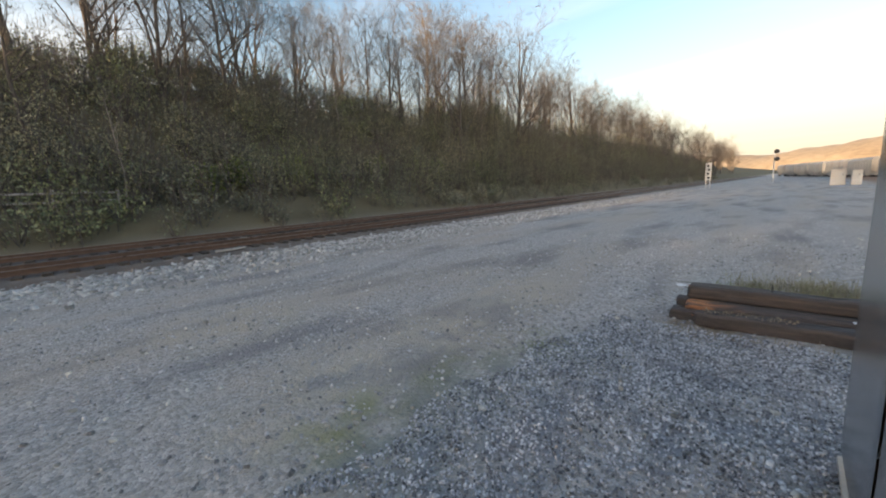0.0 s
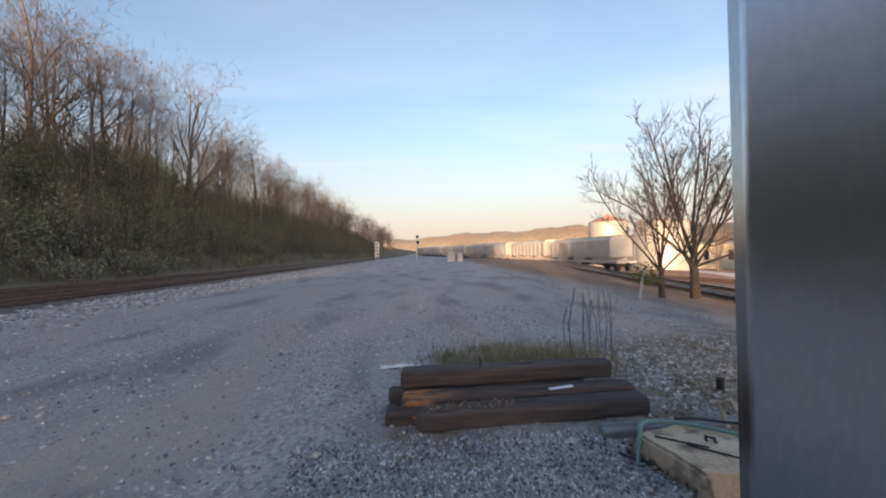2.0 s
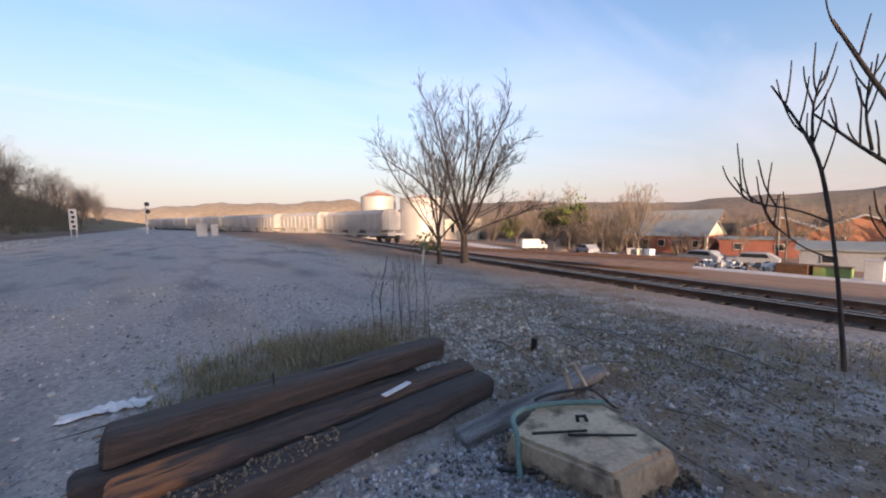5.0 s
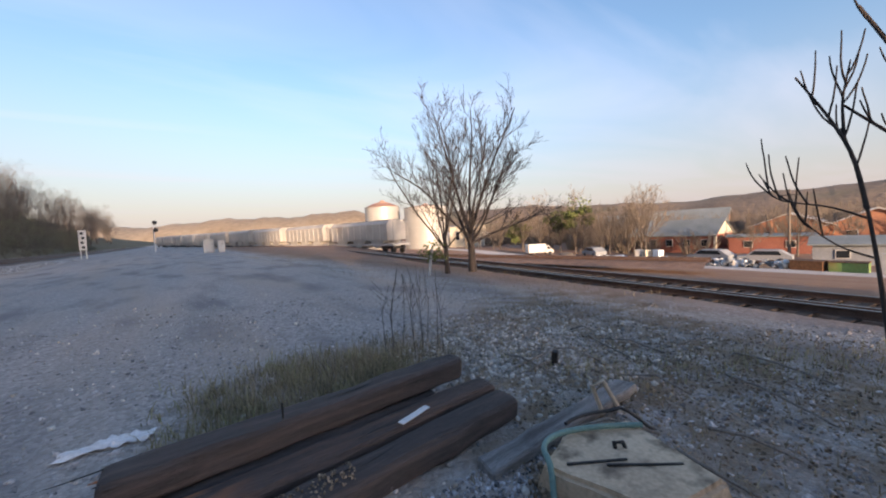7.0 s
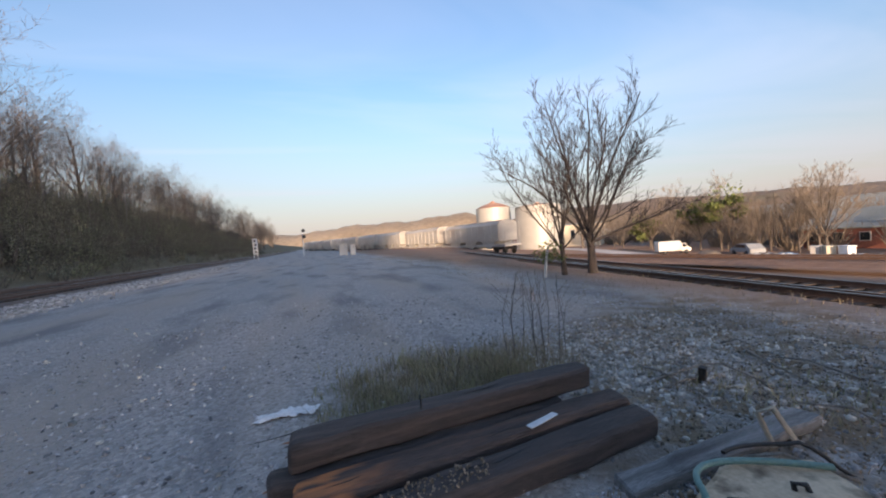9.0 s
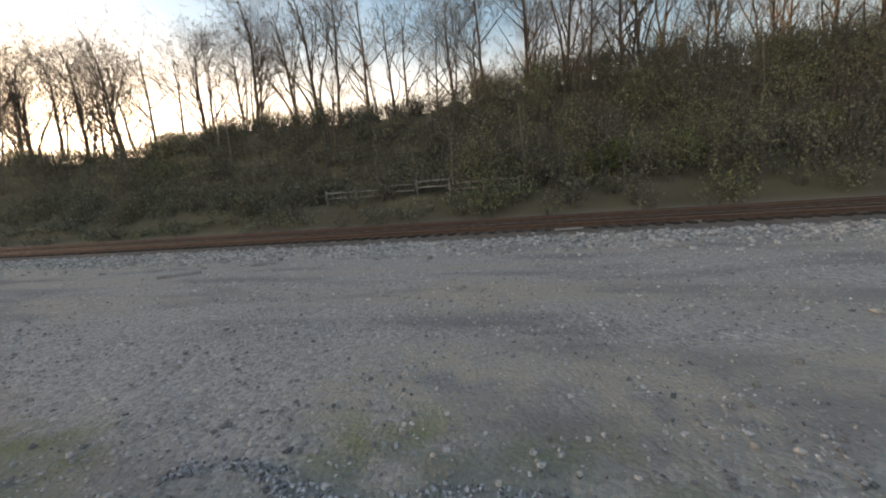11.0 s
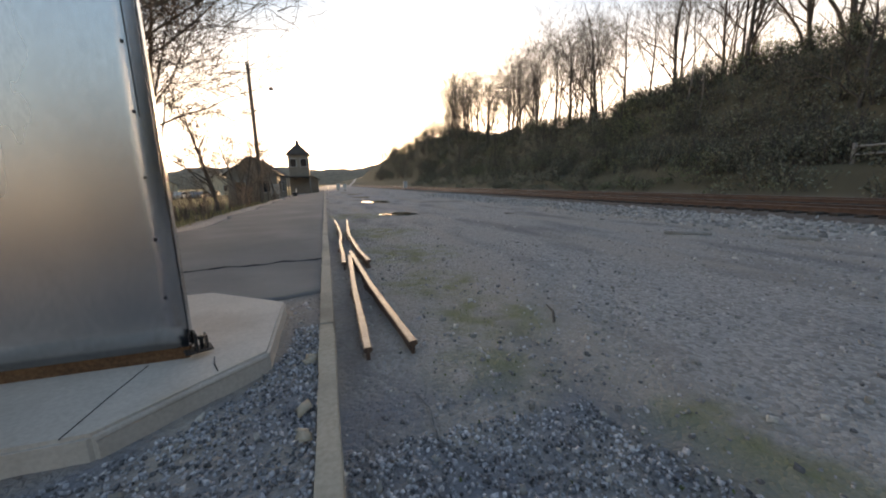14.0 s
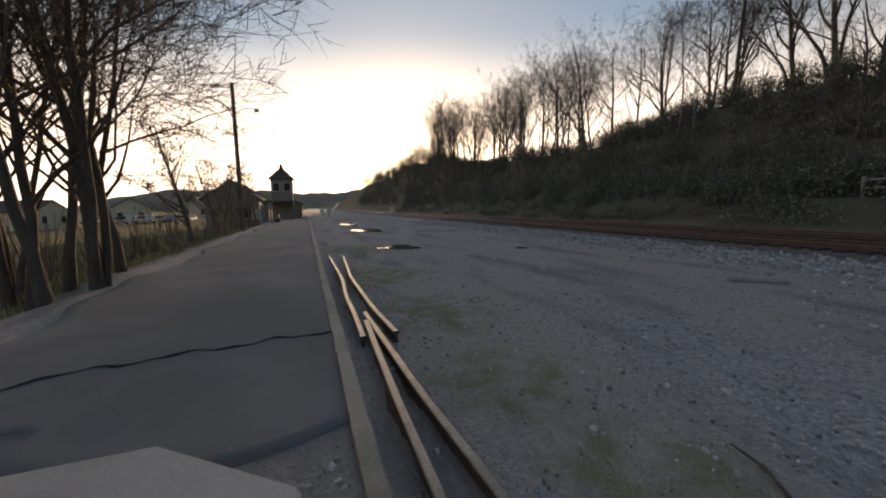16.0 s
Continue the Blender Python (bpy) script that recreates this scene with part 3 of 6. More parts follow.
def track(name, x, y0, y1, base, label, tie_span, head, bed=M_BED):
    t = thing(name, label, "railway track", "railway tracks", at=(x, 0, base), kind="structure")
    part("track_bed", bed_me("track_bed", 2.7, y0, y1, 0.10, bed), t)
    rm = rail_me("rail", y1 - y0, head=head)
    for s in (-0.7525, 0.7525):
        part("rail", rm, t, (s, y0, 0.16))
    tm = box_me("sleeper", (2.55, 0.22, 0.12), M_TIE_TRACK, 0.012)
    a, b = tie_span
    for k in range(int((b - a) / 0.55)):
        part("sleeper", tm, t, (rng.uniform(-0.04, 0.04), a + k * 0.55, 0.055 + rng.uniform(-0.01, 0.01)), (0, 0, rng.uniform(-1.2, 1.2)))
    return t


track("main_track_near", -14.2, -260, 330, 0.02, "rusty main-line track on dark ballast", (-45, 45), M_RAILTOP)
track("main_track_far", -18.3, -260, 330, 0.06, "rusty far main-line track on dark ballast", (-40, 40), M_RAILTOP)
YARD = [("yard_track_near", 9.75, 0.0, -9.5, -9, 80, -0.62), ("yard_track_middle", 13.4, 0.0, -9.5, -9, 70, -0.95), ("yard_track_train", 25.3, 41.0, 9.8, -30, 150, -1.62)]
for nm, x, y, a, y0, y1, base in YARD:
    t = track(nm, x, y0, y1, base, "brown rusty yard track with bright rail heads", (-8 if y == 0 else -2, 26), M_RAILTOP, M_BED_YARD)
    t.matrix_basis = pose(x, y, base, 0, 0, a)

# ---- trees ----
def tree_lines(seed, tall, lean=0.04, limbs=8, spread=0.9, start=0.3, fork=0.0, depth=4, radius=None, droop=0.0, splay=0.32, kids=(0, 6, 6, 5), reach=0.42, lift=0.05, thick=1.0):
    """Trunk and limb lines, and twig lines, of one bare tree."""
    r = np.random.default_rng(seed)
    wood, twigs, tips = [], [], []

    def grow(p, d, L, rad, level):
        k = (9, 6, 4, 3, 3)[level]
        pts, rr = [p], [rad]
        q, v = p.copy(), d / np.linalg.norm(d)
        for s in range(k):
            v = v + r.normal(0, (0.06, 0.13, 0.18, 0.22, 0.25)[level], 3) + np.array([0, 0, (0.03, lift, lift, 0.02, 0.0)[level] - droop * (level > 1)])
            v /= np.linalg.norm(v)
            q = q + v * L / k
            pts.append(q); rr.append(max(rad * (1 - (0.72 if level == 0 else 0.85) * (s + 1) / k), 0.004))
        (wood if level < 2 else tips if level == depth else twigs).append((np.array(pts), np.array(rr)))
        if level >= depth:
            return
        n = limbs if level == 0 else kids[level]
        for c in range(n):
            f = start + (1 - start) * (c + r.uniform(0, 0.9)) / n if level == 0 else r.uniform(0.25, 1.0)
            f = min(f, 0.98)
            i = int(f * k); t = f * k - i
            at = pts[i] * (1 - t) + pts[i + 1] * t
            along = pts[i + 1] - pts[i]; along /= np.linalg.norm(along)
            side = r.normal(0, 1, 3); side -= along * side.dot(along); side /= np.linalg.norm(side)
            ang = spread * r.uniform(0.55, 1.1)
            nd = along * math.cos(ang) + side * math.sin(ang) + np.array([0, 0, 0.15])
            ln = (tall * reach * (1.15 - 0.6 * f) if level == 0 else L * r.uniform(0.38, 0.62))
            grow(at, nd, ln, max(rr[i] * r.uniform(0.42, 0.62) * thick, 0.005), level + 1)

    rad = radius or tall * 0.014
    grow(np.zeros(3), np.array([r.normal(0, lean), r.normal(0, lean), 1.0]), tall * 0.93, rad, 0)
    if fork:
        for s in range(int(fork)):
            a = r.uniform(0, 6.28)
            grow(np.array([0.12 * math.cos(a), 0.12 * math.sin(a), 0.0]), np.array([math.cos(a) * splay, math.sin(a) * splay, 1.0]), tall * r.uniform(0.6, 0.9), rad * r.uniform(0.55, 0.85), 0)
    wood[0][1][0] *= 1.35
    return wood, twigs, tips


def tree_meshes(seed, bark, twig, sides=6, fine=0.015, **k):
    wood, tw, tips = tree_lines(seed, **k)
    V, F = tubes(tw, 3)
    # the finest twigs are slim blades
    A = np.array([p[0] for p, _ in tips]); B = np.array([p[len(p) // 2] for p, _ in tips]); C = np.array([p[-1] for p, _ in tips])
    w = np.cross(C - A, np.random.default_rng(seed).normal(0, 1, A.shape)); w /= np.linalg.norm(w, axis=1)[:, None] + 1e-9
    w *= fine
    n = len(A); T = np.stack([A - w, A + w, B + w * 0.8, B - w * 0.8, C + w * 0.3, C - w * 0.3], 1).reshape(-1, 3)
    b = (np.arange(n) * 6)[:, None] + len(V)
    F = np.concatenate([F, b + np.array([[0, 1, 2, 3]]), b + np.array([[3, 2, 4, 5]])])
    return tube_me("trunk", wood, sides, bark), mesh_of("crown", np.concatenate([V, T]), F, twig)


def tree_at(meshes, label, at, rot=0.0, scale=1.0, group="", name="tree", sx=1.0, tilt=0.0):
    t = thing(name, label, "tree", group)
    t.matrix_basis = pose(at[0], at[1], at[2] - 0.05, tilt, 0, 0) @ pose(0, 0, 0, 0, 0, rot) @ Matrix.Diagonal((scale * sx, scale * sx, scale, 1))
    part("trunk", meshes[0], t)
    part("crown", meshes[1], t)
    return t


# woodland on the bank
kinds = [tree_meshes(11, M_BARK, M_TWIG, 5, 0.010, tall=12.5, limbs=11, spread=0.95, start=0.16, radius=0.19, kids=(0, 5, 4, 4), lift=0.08, reach=0.55, fork=1),
         tree_meshes(12, M_BARK, M_TWIG, 5, 0.010, tall=12, limbs=12, spread=1.0, start=0.12, radius=0.17, kids=(0, 5, 5, 3), lift=0.07, reach=0.5),
         tree_meshes(13, M_BARK, M_TWIG, 5, 0.010, tall=13, limbs=8, spread=0.9, start=0.25, fork=2, radius=0.2, kids=(0, 5, 4, 3), lift=0.06, reach=0.5),
         tree_meshes(14, M_BARK, M_TWIG_WARM, 5, 0.010, tall=10.5, limbs=12, spread=1.05, start=0.08, radius=0.13, kids=(0, 5, 5, 3), reach=0.48),
         tree_meshes(15, M_BARK_PALE, M_TWIG, 5, tall=12, limbs=7, spread=0.6, start=0.5, radius=0.10, depth=3)]
labels = ["tall bare tree on the brushy bank", "broad bare spring tree on the bank", "forked bare tree rising above the bank", "small bushy bare tree on the bank", "slender pale-barked bare tree on the bank"]


def hz(x, y):
    return float(height(x, y))


spots = []
r = np.random.default_rng(5)
for y in np.arange(-150, 175, 3.6):
    for row, (x, lo, hi) in enumerate(((-37.0, 0.8, 1.15), (-43, 0.95, 1.35))):
        if row == 1 and r.uniform() < 0.45:
            continue
        spots.append((x + r.uniform(-3, 3), y + r.uniform(-1.4, 1.4), r.choice([0, 1, 2, 3], p=[0.27, 0.3, 0.2, 0.23]), r.uniform(lo, hi)))
for y in np.arange(-120, 170, 6.0):
    spots.append((r.uniform(-34, -28), y + r.uniform(-4, 4), r.choice([1, 3, 4]), r.uniform(0.55, 0.85)))
for x, y, k, s in ((-33, 5.5, 2, 1.0), (-32.5, 9.8, 0, 1.1), (-34, 2.4, 0, 1.0), (-34, -1.6, 1, 1.15), (-31, 14.5, 3, 1.0), (-33, 27, 1, 1.0), (-31, 50.5, 2, 1.15), (-24.5, 1.5, 4, 0.6), (-24, -3.2, 4, 0.5), (-30, 36, 0, 1.0)):
    spots.append((x, y, k, s))
for y in np.arange(175, 330, 6.0):
    spots.append((-34 + r.uniform(-5, 8), y, r.choice([0, 1, 2]), r.uniform(0.8, 1.1)))
for y in np.arange(-300, -150, 6.0):
    spots.append((-38 + r.uniform(-5, 6), y, r.choice([0, 1, 2]), r.uniform(0.9, 1.2)))
for x, y, k, s in spots:
    s *= 1 - 0.18 * min(max((y + 10) / 15, 0), 1) + 0.34 * min(max((y - 16) / 22, 0), 1)
    s *= 0.5 if y < -122 else 1.2 if y < -90 else 1.14 if y < -12 else 1.0
    tree_at(kinds[k], labels[k], (x, y, hz(x, y)), r.uniform(0, 360), s, "woodland trees", sx=r.uniform(0.9, 1.15))

# the twin-trunked tree by the yard, the sapling at the road, the clump beside the platform
def fan_lines(seed, tall, split, limbs, flare, radius, sub=9, fine=5):
    """A bare tree whose short trunk opens into a fan of rising limbs; limb lines, branch lines, twig lines."""
    g = np.random.default_rng(seed)
    wood, twigs, tips = [(np.array([[0, 0, -0.1], [0.02, 0.01, split * 0.5], [0, 0.03, split], [0.05, 0.0, split + 0.4]]), np.array([1.35, 1.0, 0.9, 0.6]) * radius)], [], []

    def shoot(p, d, L, rad, k, up, wob):
        pts, v = [p], d / np.linalg.norm(d)
        for _ in range(k):
            v = v + g.normal(0, wob, 3) + np.array([0, 0, up]); v /= np.linalg.norm(v)
            pts.append(pts[-1] + v * L / k)
        return np.array(pts), rad * np.linspace(1, 0.3, k + 1)

    def off(pts, f, ang):
        i = min(int(f * (len(pts) - 1)), len(pts) - 2); t = f * (len(pts) - 1) - i
        along = pts[i + 1] - pts[i]; along /= np.linalg.norm(along)
        side = g.normal(0, 1, 3); side -= along * side.dot(along); side /= np.linalg.norm(side)
        return pts[i] * (1 - t) + pts[i + 1] * t, along * math.cos(ang) + side * math.sin(ang)

    for c in range(limbs):
        az = c * 2.4 + g.uniform(-0.4, 0.4); q = (c + 0.5) / limbs
        tilt = flare * (0.12 + 0.88 * q) * g.uniform(0.85, 1.1)
        d = np.array([math.cos(az) * math.sin(tilt), math.sin(az) * math.sin(tilt), math.cos(tilt)])
        L = (tall - split) * (1.02 - 0.22 * q) * g.uniform(0.9, 1.05)
        limb, rr = shoot(np.array([0, 0.02, split - 0.45 * q * split * g.uniform(0.2, 0.8) + 0.3 * (1 - q)]), d, L, radius * g.uniform(0.32, 0.45), 9, 0.035, 0.06)
        wood.append((limb, rr))
        for b in range(sub):
            f = 0.22 + 0.76 * (b + g.uniform(0, 0.9)) / sub
            p, d2 = off(limb, f, g.uniform(0.45, 0.85))
            br, r2 = shoot(p, d2, L * g.uniform(0.26, 0.4) * (1.25 - 0.7 * f), max(radius * 0.17 * (1.1 - 0.7 * f), 0.006), 6, 0.09, 0.08)
            twigs.append((br, r2))
            for _ in range(fine):
                p3, d3 = off(br, g.uniform(0.2, 0.97), g.uniform(0.45, 0.8))
                tw, r3 = shoot(p3, d3, L * g.uniform(0.07, 0.15), max(radius * 0.06, 0.004), 4, 0.10, 0.1)
                twigs.append((tw, r3))
                for _ in range(3):
                    p4, d4 = off(tw, g.uniform(0.2, 0.95), g.uniform(0.4, 0.8))
                    tips.append(shoot(p4, d4, L * g.uniform(0.03, 0.07), 0.004, 3, 0.08, 0.1))
    return wood, twigs, tips


def fan_tree(seed, bark, twig, tip, **k):
    wood, tw, tips = fan_lines(seed, **k)
    V, F = tubes(tw, 4)
    V2, F2 = tubes([(p, np.full(len(p), tip)) for p, _ in tips], 3)
    return tube_me("trunk", wood, 8, bark), mesh_of("crown", V, F, twig), mesh_of("crown_rim", V2, F2, twig)


def fan_at(meshes, label, at, rot=0.0, scale=1.0, group="", tilt=0.0, sx=1.0):
    t = thing("tree", label, "tree", group)
    t.matrix_basis = pose(at[0], at[1], at[2] - 0.05, tilt, 0, 0) @ pose(0, 0, 0, 0, 0, rot) @ Matrix.Diagonal((scale * sx, scale * sx, scale, 1))
    for nm, me in zip(("trunk", "crown", "crown_rim"), meshes):
        part(nm, me, t)
    return t


fan_at(fan_tree(21, M_BARK_DARK, M_BARK_DARK, 0.0042, tall=5.75, split=1.2, limbs=11, flare=1.3, radius=0.125, sub=11, fine=7), "bare spreading tree standing beside the yard tracks", (9.6, 12.1, hz(9.6, 12.1)), 40, 1.0)
fan_at(fan_tree(22, M_BARK_DARK, M_BARK_DARK, 0.0042, tall=5.0, split=1.0, limbs=8, flare=1.1, radius=0.085, sub=10, fine=6), "smaller bare tree leaning beside its twin", (8.8, 12.5, hz(8.8, 12.5)), 200, 1.0, tilt=-5)


def sumac(label, at, stems, seed):
    """A bare stout-branched shrub tree: stems of (points, radius), every one with upturned forks."""
    g = np.random.default_rng(seed)
    t = thing("young_tree", label, "tree", "young trees beside the road", at=at)
    for n_, (pts, rad) in enumerate(stems):
        P = np.array(pts, float); q = np.linspace(0, len(P) - 1, 12)
        L = np.stack([np.interp(q, np.arange(len(P)), P[:, c]) for c in range(3)], 1)
        for _ in range(2):
            L[1:-1] = (L[:-2] + 2 * L[1:-1] + L[2:]) / 4
        st = part("stem" if n_ == 0 else "limb", tube_me("limb", [(L, rad * np.linspace(1, 0.42, 12))], 7, M_BARK_DARK), t)
        forks = []
        for b in range(2 if n_ == 0 else 5):
            i = int(5 + b * 6 / 5) if n_ else 9 + b
            side = 1 if b % 2 else -1
            d = L[min(i + 1, 11)] - L[i - 1]; d /= np.linalg.norm(d)
            o = np.array([g.normal(0, 0.5), side * g.uniform(0.5, 1.0), g.uniform(0.0, 0.4)])
            p, v, ln = L[i], d + o * 0.8, g.uniform(0.28, 0.55)
            line = [p]
            for _ in range(6):
                v = v / np.linalg.norm(v) + np.array([0, 0, 0.22]) + g.normal(0, 0.05, 3); v /= np.linalg.norm(v)
                line.append(line[-1] + v * ln / 6)
            forks.append((np.array(line), np.linspace(0.0095, 0.006, 7)))
        part("fork", tube_me("fork", forks, 5, M_BARK_DARK), st)
    return t


sumac("young bare tree with stout upturned branches", (6.2, 2.70, hz(6.2, 2.7)),
      [([(0, 0, -0.1), (0.0, 0.06, 0.6), (-0.01, 0.12, 1.15), (-0.02, 0.20, 1.75), (-0.03, 0.33, 2.25)], 0.022), ([(-0.02, 0.17, 1.5), (-0.03, 0.25, 2.0), (-0.05, 0.42, 2.4), (-0.06, 0.63, 2.8)], 0.02),
       ([(-0.03, 0.31, 2.15), (0.0, 0.33, 2.5), (0.02, 0.28, 2.85)], 0.014), ([(0, 0.14, 1.4), (-0.05, 0.40, 1.55), (-0.1, 0.78, 1.62), (-0.12, 0.86, 1.85)], 0.011), ([(0, 0.1, 1.05), (0.1, 0.36, 1.15), (0.1, 0.62, 1.42), (0.1, 0.7, 1.7)], 0.010)], 3)
sumac("taller bare tree with stout forked limbs", (6.3, 2.02, hz(6.3, 2.02)),
      [([(0, 0, -0.1), (0, 0.05, 0.8), (0, 0.14, 1.6), (0, 0.32, 2.1), (-0.02, 0.58, 2.5), (-0.04, 0.76, 2.95), (-0.05, 0.92, 3.3)], 0.033), ([(0, 0.14, 1.5), (-0.04, 0.5, 1.9), (-0.06, 0.7, 2.1), (-0.08, 1.0, 2.45)], 0.024),
       ([(0, 0.62, 2.05), (0.02, 0.68, 2.4), (0.04, 0.66, 2.85)], 0.014), ([(0, 0.5, 2.4), (0.05, 0.45, 2.9), (0.08, 0.5, 3.4)], 0.018), ([(0, 0.1, 1.4), (0.05, -0.3, 2.0), (0.1, -0.5, 2.7)], 0.024), ([(0, 0.2, 0.9), (-0.05, 0.45, 1.15), (-0.08, 0.52, 1.55)], 0.012)], 5)
clump = [tree_meshes(31, M_BARK, M_TWIG, 8, fine=0.008, tall=10, limbs=10, spread=0.85, start=0.2, radius=0.11, fork=2, kids=(0, 7, 6, 5), reach=0.62, splay=0.16),
         tree_meshes(32, M_BARK, M_TWIG, 7, fine=0.008, tall=8.5, limbs=9, spread=0.9, start=0.22, radius=0.10, kids=(0, 6, 6, 5), reach=0.56)]
for k, x, y, a, s in ((0, 6.3, -12.3, 10, 1.0), (1, 7.0, -12.8, 120, 1.0), (1, 6.7, -14.3, 250, 0.95), (0, 7.6, -11.2, 190, 0.95), (1, 7.3, -14.6, 30, 0.9), (1, 6.4, -10.9, 300, 0.95), (0, 8.2, -13.2, 80, 0.9), (1, 7.0, -11.7, 160, 1.0)):
    tree_at(clump[k], "dark bare multi-stemmed tree beside the platform", (x, y, hz(x, y)), a, s, "platform trees")
t2 = tree_meshes(33, M_BARK, M_TWIG_WARM, 6, tall=5.6, limbs=9, spread=0.8, start=0.22, radius=0.11, kids=(0, 6, 5, 3))
tree_at(t2, "small bare tree at the platform's grassy edge", (7.3, -22.6, hz(7.3, -22.6)), 0, 1.0, "platform trees")
for k in range(9):
    tree_at(t2, "thin bare sapling before the station house", (7.9 + r.uniform(-0.8, 1.6), -26 - k * 2.4, hz(7.9, -30)), r.uniform(0, 360), r.uniform(0.6, 0.95), "platform saplings")
leafy = [fan_tree(41 + q, M_BARK, M_TWIG_WARM, 0.014, tall=9.5 + q, split=2.4, limbs=11, flare=0.95, radius=0.15, sub=8, fine=6) for q in range(2)]
for x, y, s in ((56, 37, 0.95), (54, 48, 0.85), (57, 42, 0.85), (56, 27, 1.05), (57, 30, 0.8), (55, 33, 0.8), (53, 53, 0.7), (60, 16, 0.6), (52, 58, 0.75), (58, 45, 0.7), (59, 34, 0.8), (57, 39, 1.0), (55, 45, 0.95), (59, 29, 1.0), (56, 50, 0.85), (62, 12, 0.7), (54, 56, 0.8), (61, 31, 0.9), (60, 40, 0.9), (52, 62, 0.8), (66, 8, 0.7)):
    fan_at(leafy[int(x) % 2], "bare sunlit tree at the edge of town", (x, y, hz(x, y)), r.uniform(0, 360), s * r.uniform(0.75, 0.95), "town trees")


def leaf_cloud(name, clumps, per, size, mat, flat=1.0):
    """Many small leaf faces in ragged clumps of (x, y, z, radius, height)."""
    C = np.repeat(np.asarray(clumps, float), per, axis=0)
    k = len(C)
    d = rng.normal(0, 1, (k, 3)); d /= np.linalg.norm(d, axis=1)[:, None]
    rad = rng.uniform(0.25, 1.0, k)[:, None] ** 0.6
    P = C[:, :3] + d * rad * np.stack([C[:, 3], C[:, 3], C[:, 4] * 0.5], 1) * rng.uniform(0.7, 1.15, (k, 1))
    P[:, 2] += C[:, 4] * 0.45
    u = rng.normal(0, 1, (k, 3)); u /= np.linalg.norm(u, axis=1)[:, None]
    w = np.cross(u, rng.normal(0, 1, (k, 3))); w /= np.linalg.norm(w, axis=1)[:, None]
    s = rng.uniform(0.5, 1.2, (k, 1)) * size
    V = np.stack([P - u * s, P + w * s * 0.55, P + u * s, P - w * s * 0.55], 1).reshape(-1, 3)
    return mesh_of(name, V, np.arange(k * 4).reshape(-1, 4), mat)


def twig_cloud(name, clumps, per, mat, thick=0.008):
    lines = []
    for x, y, z, ra, he in clumps:
        for _ in range(per):
            a = rng.uniform(0, 6.28); q = rng.uniform(0, 0.6) * ra
            p0 = np.array([x + math.cos(a) * q * 0.5, y + math.sin(a) * q * 0.5, z - 0.05])
            p2 = np.array([x + math.cos(a) * (q + ra * 0.45), y + math.sin(a) * (q + ra * 0.45), z + he * rng.uniform(0.6, 1.25)])
            lines.append((np.array([p0, (p0 + p2) / 2 + rng.normal(0, 0.08 * ra, 3), p2]), np.array([thick * 2.2, thick * 1.4, thick * 0.5])))
    V, F = tubes(lines, 3)
    return mesh_of(name, V, F, mat)


bank = []
for _ in range(2500):
    y = rng.uniform(-110, 190) if rng.uniform() < 0.7 else rng.uniform(-40, 60)
    x = -21.3 - 16.2 * rng.uniform()
    bank.append((x, y, hz(x, y), rng.uniform(0.7, 1.6), (rng.uniform(1.0, 2.9) + 1.3 * float(soft(-10, 2, y))) * (0.55 if x > -23.0 else 1.0)))
tagged(new("undergrowth", leaf_cloud("undergrowth", bank, 105, 0.10, M_BRUSH)), "dense olive-brown brush covering the railway bank", "brush", kind="stuff")
tagged(new("brush_stems", twig_cloud("brush_stems", bank, 7, M_TWIG, 0.012)), "bare brown stems among the bank's brush", "brush", kind="stuff")
under = []
for k in range(1250):
    y = rng.uniform(-120, 210) if k < 950 else rng.uniform(-235, -100)
    x = rng.uniform(-40, -25.5)
    north = 0.35 * float(soft(-10, 5, y)) + 0.65 * float(soft(12, 55, y))
    under.append((x, y, hz(x, y), rng.uniform(1.0, 2.0) + 0.6 * north, rng.uniform(1.4, 2.6) + north * rng.uniform(1.5, 4.2) + (2.4 if k >= 950 else 0)))
tagged(new("understory", twig_cloud("understory", under, 13, M_TWIG, 0.014)), "tangled bare saplings filling the wooded bank", "saplings", kind="stuff")
tagged(new("understory_buds", leaf_cloud("understory_buds", under, 190, 0.10, M_BRUSH)), "budding leaves on the bank's saplings", "leaves", kind="stuff")
thicket = []
for k in range(430):
    y = rng.uniform(-4, 60) if k < 190 else rng.uniform(30, 200)
    x = rng.uniform(-38, -25)
    thicket.append((x, y, hz(x, y), rng.uniform(1.3, 2.4), rng.uniform(2.2, 4.4) + 3.2 * float(soft(15, 50, y))))
tagged(new("thicket_stems", twig_cloud("thicket_stems", thicket, 9, M_TWIG, 0.013)), "tall bare stems of the bank's thickets", "saplings", kind="stuff")
tagged(new("thicket_buds", leaf_cloud("thicket_buds", thicket, 420, 0.085, M_BRUSH_GREEN)), "budding olive-green foliage of the bank's thickets", "leaves", kind="stuff")
green = [(x, y, hz(x, y) + 0.4, 1.3, 2.4) for x, y in ((-25, 5.5), (-25.5, 7.5), (-26, 12), (-27, 28), (-26, 33), (-27, 20))]
tagged(new("spring_bushes", leaf_cloud("spring_bushes", green, 700, 0.11, M_LEAF)), "fresh green bushes at the foot of the bank", "bushes", kind="stuff")
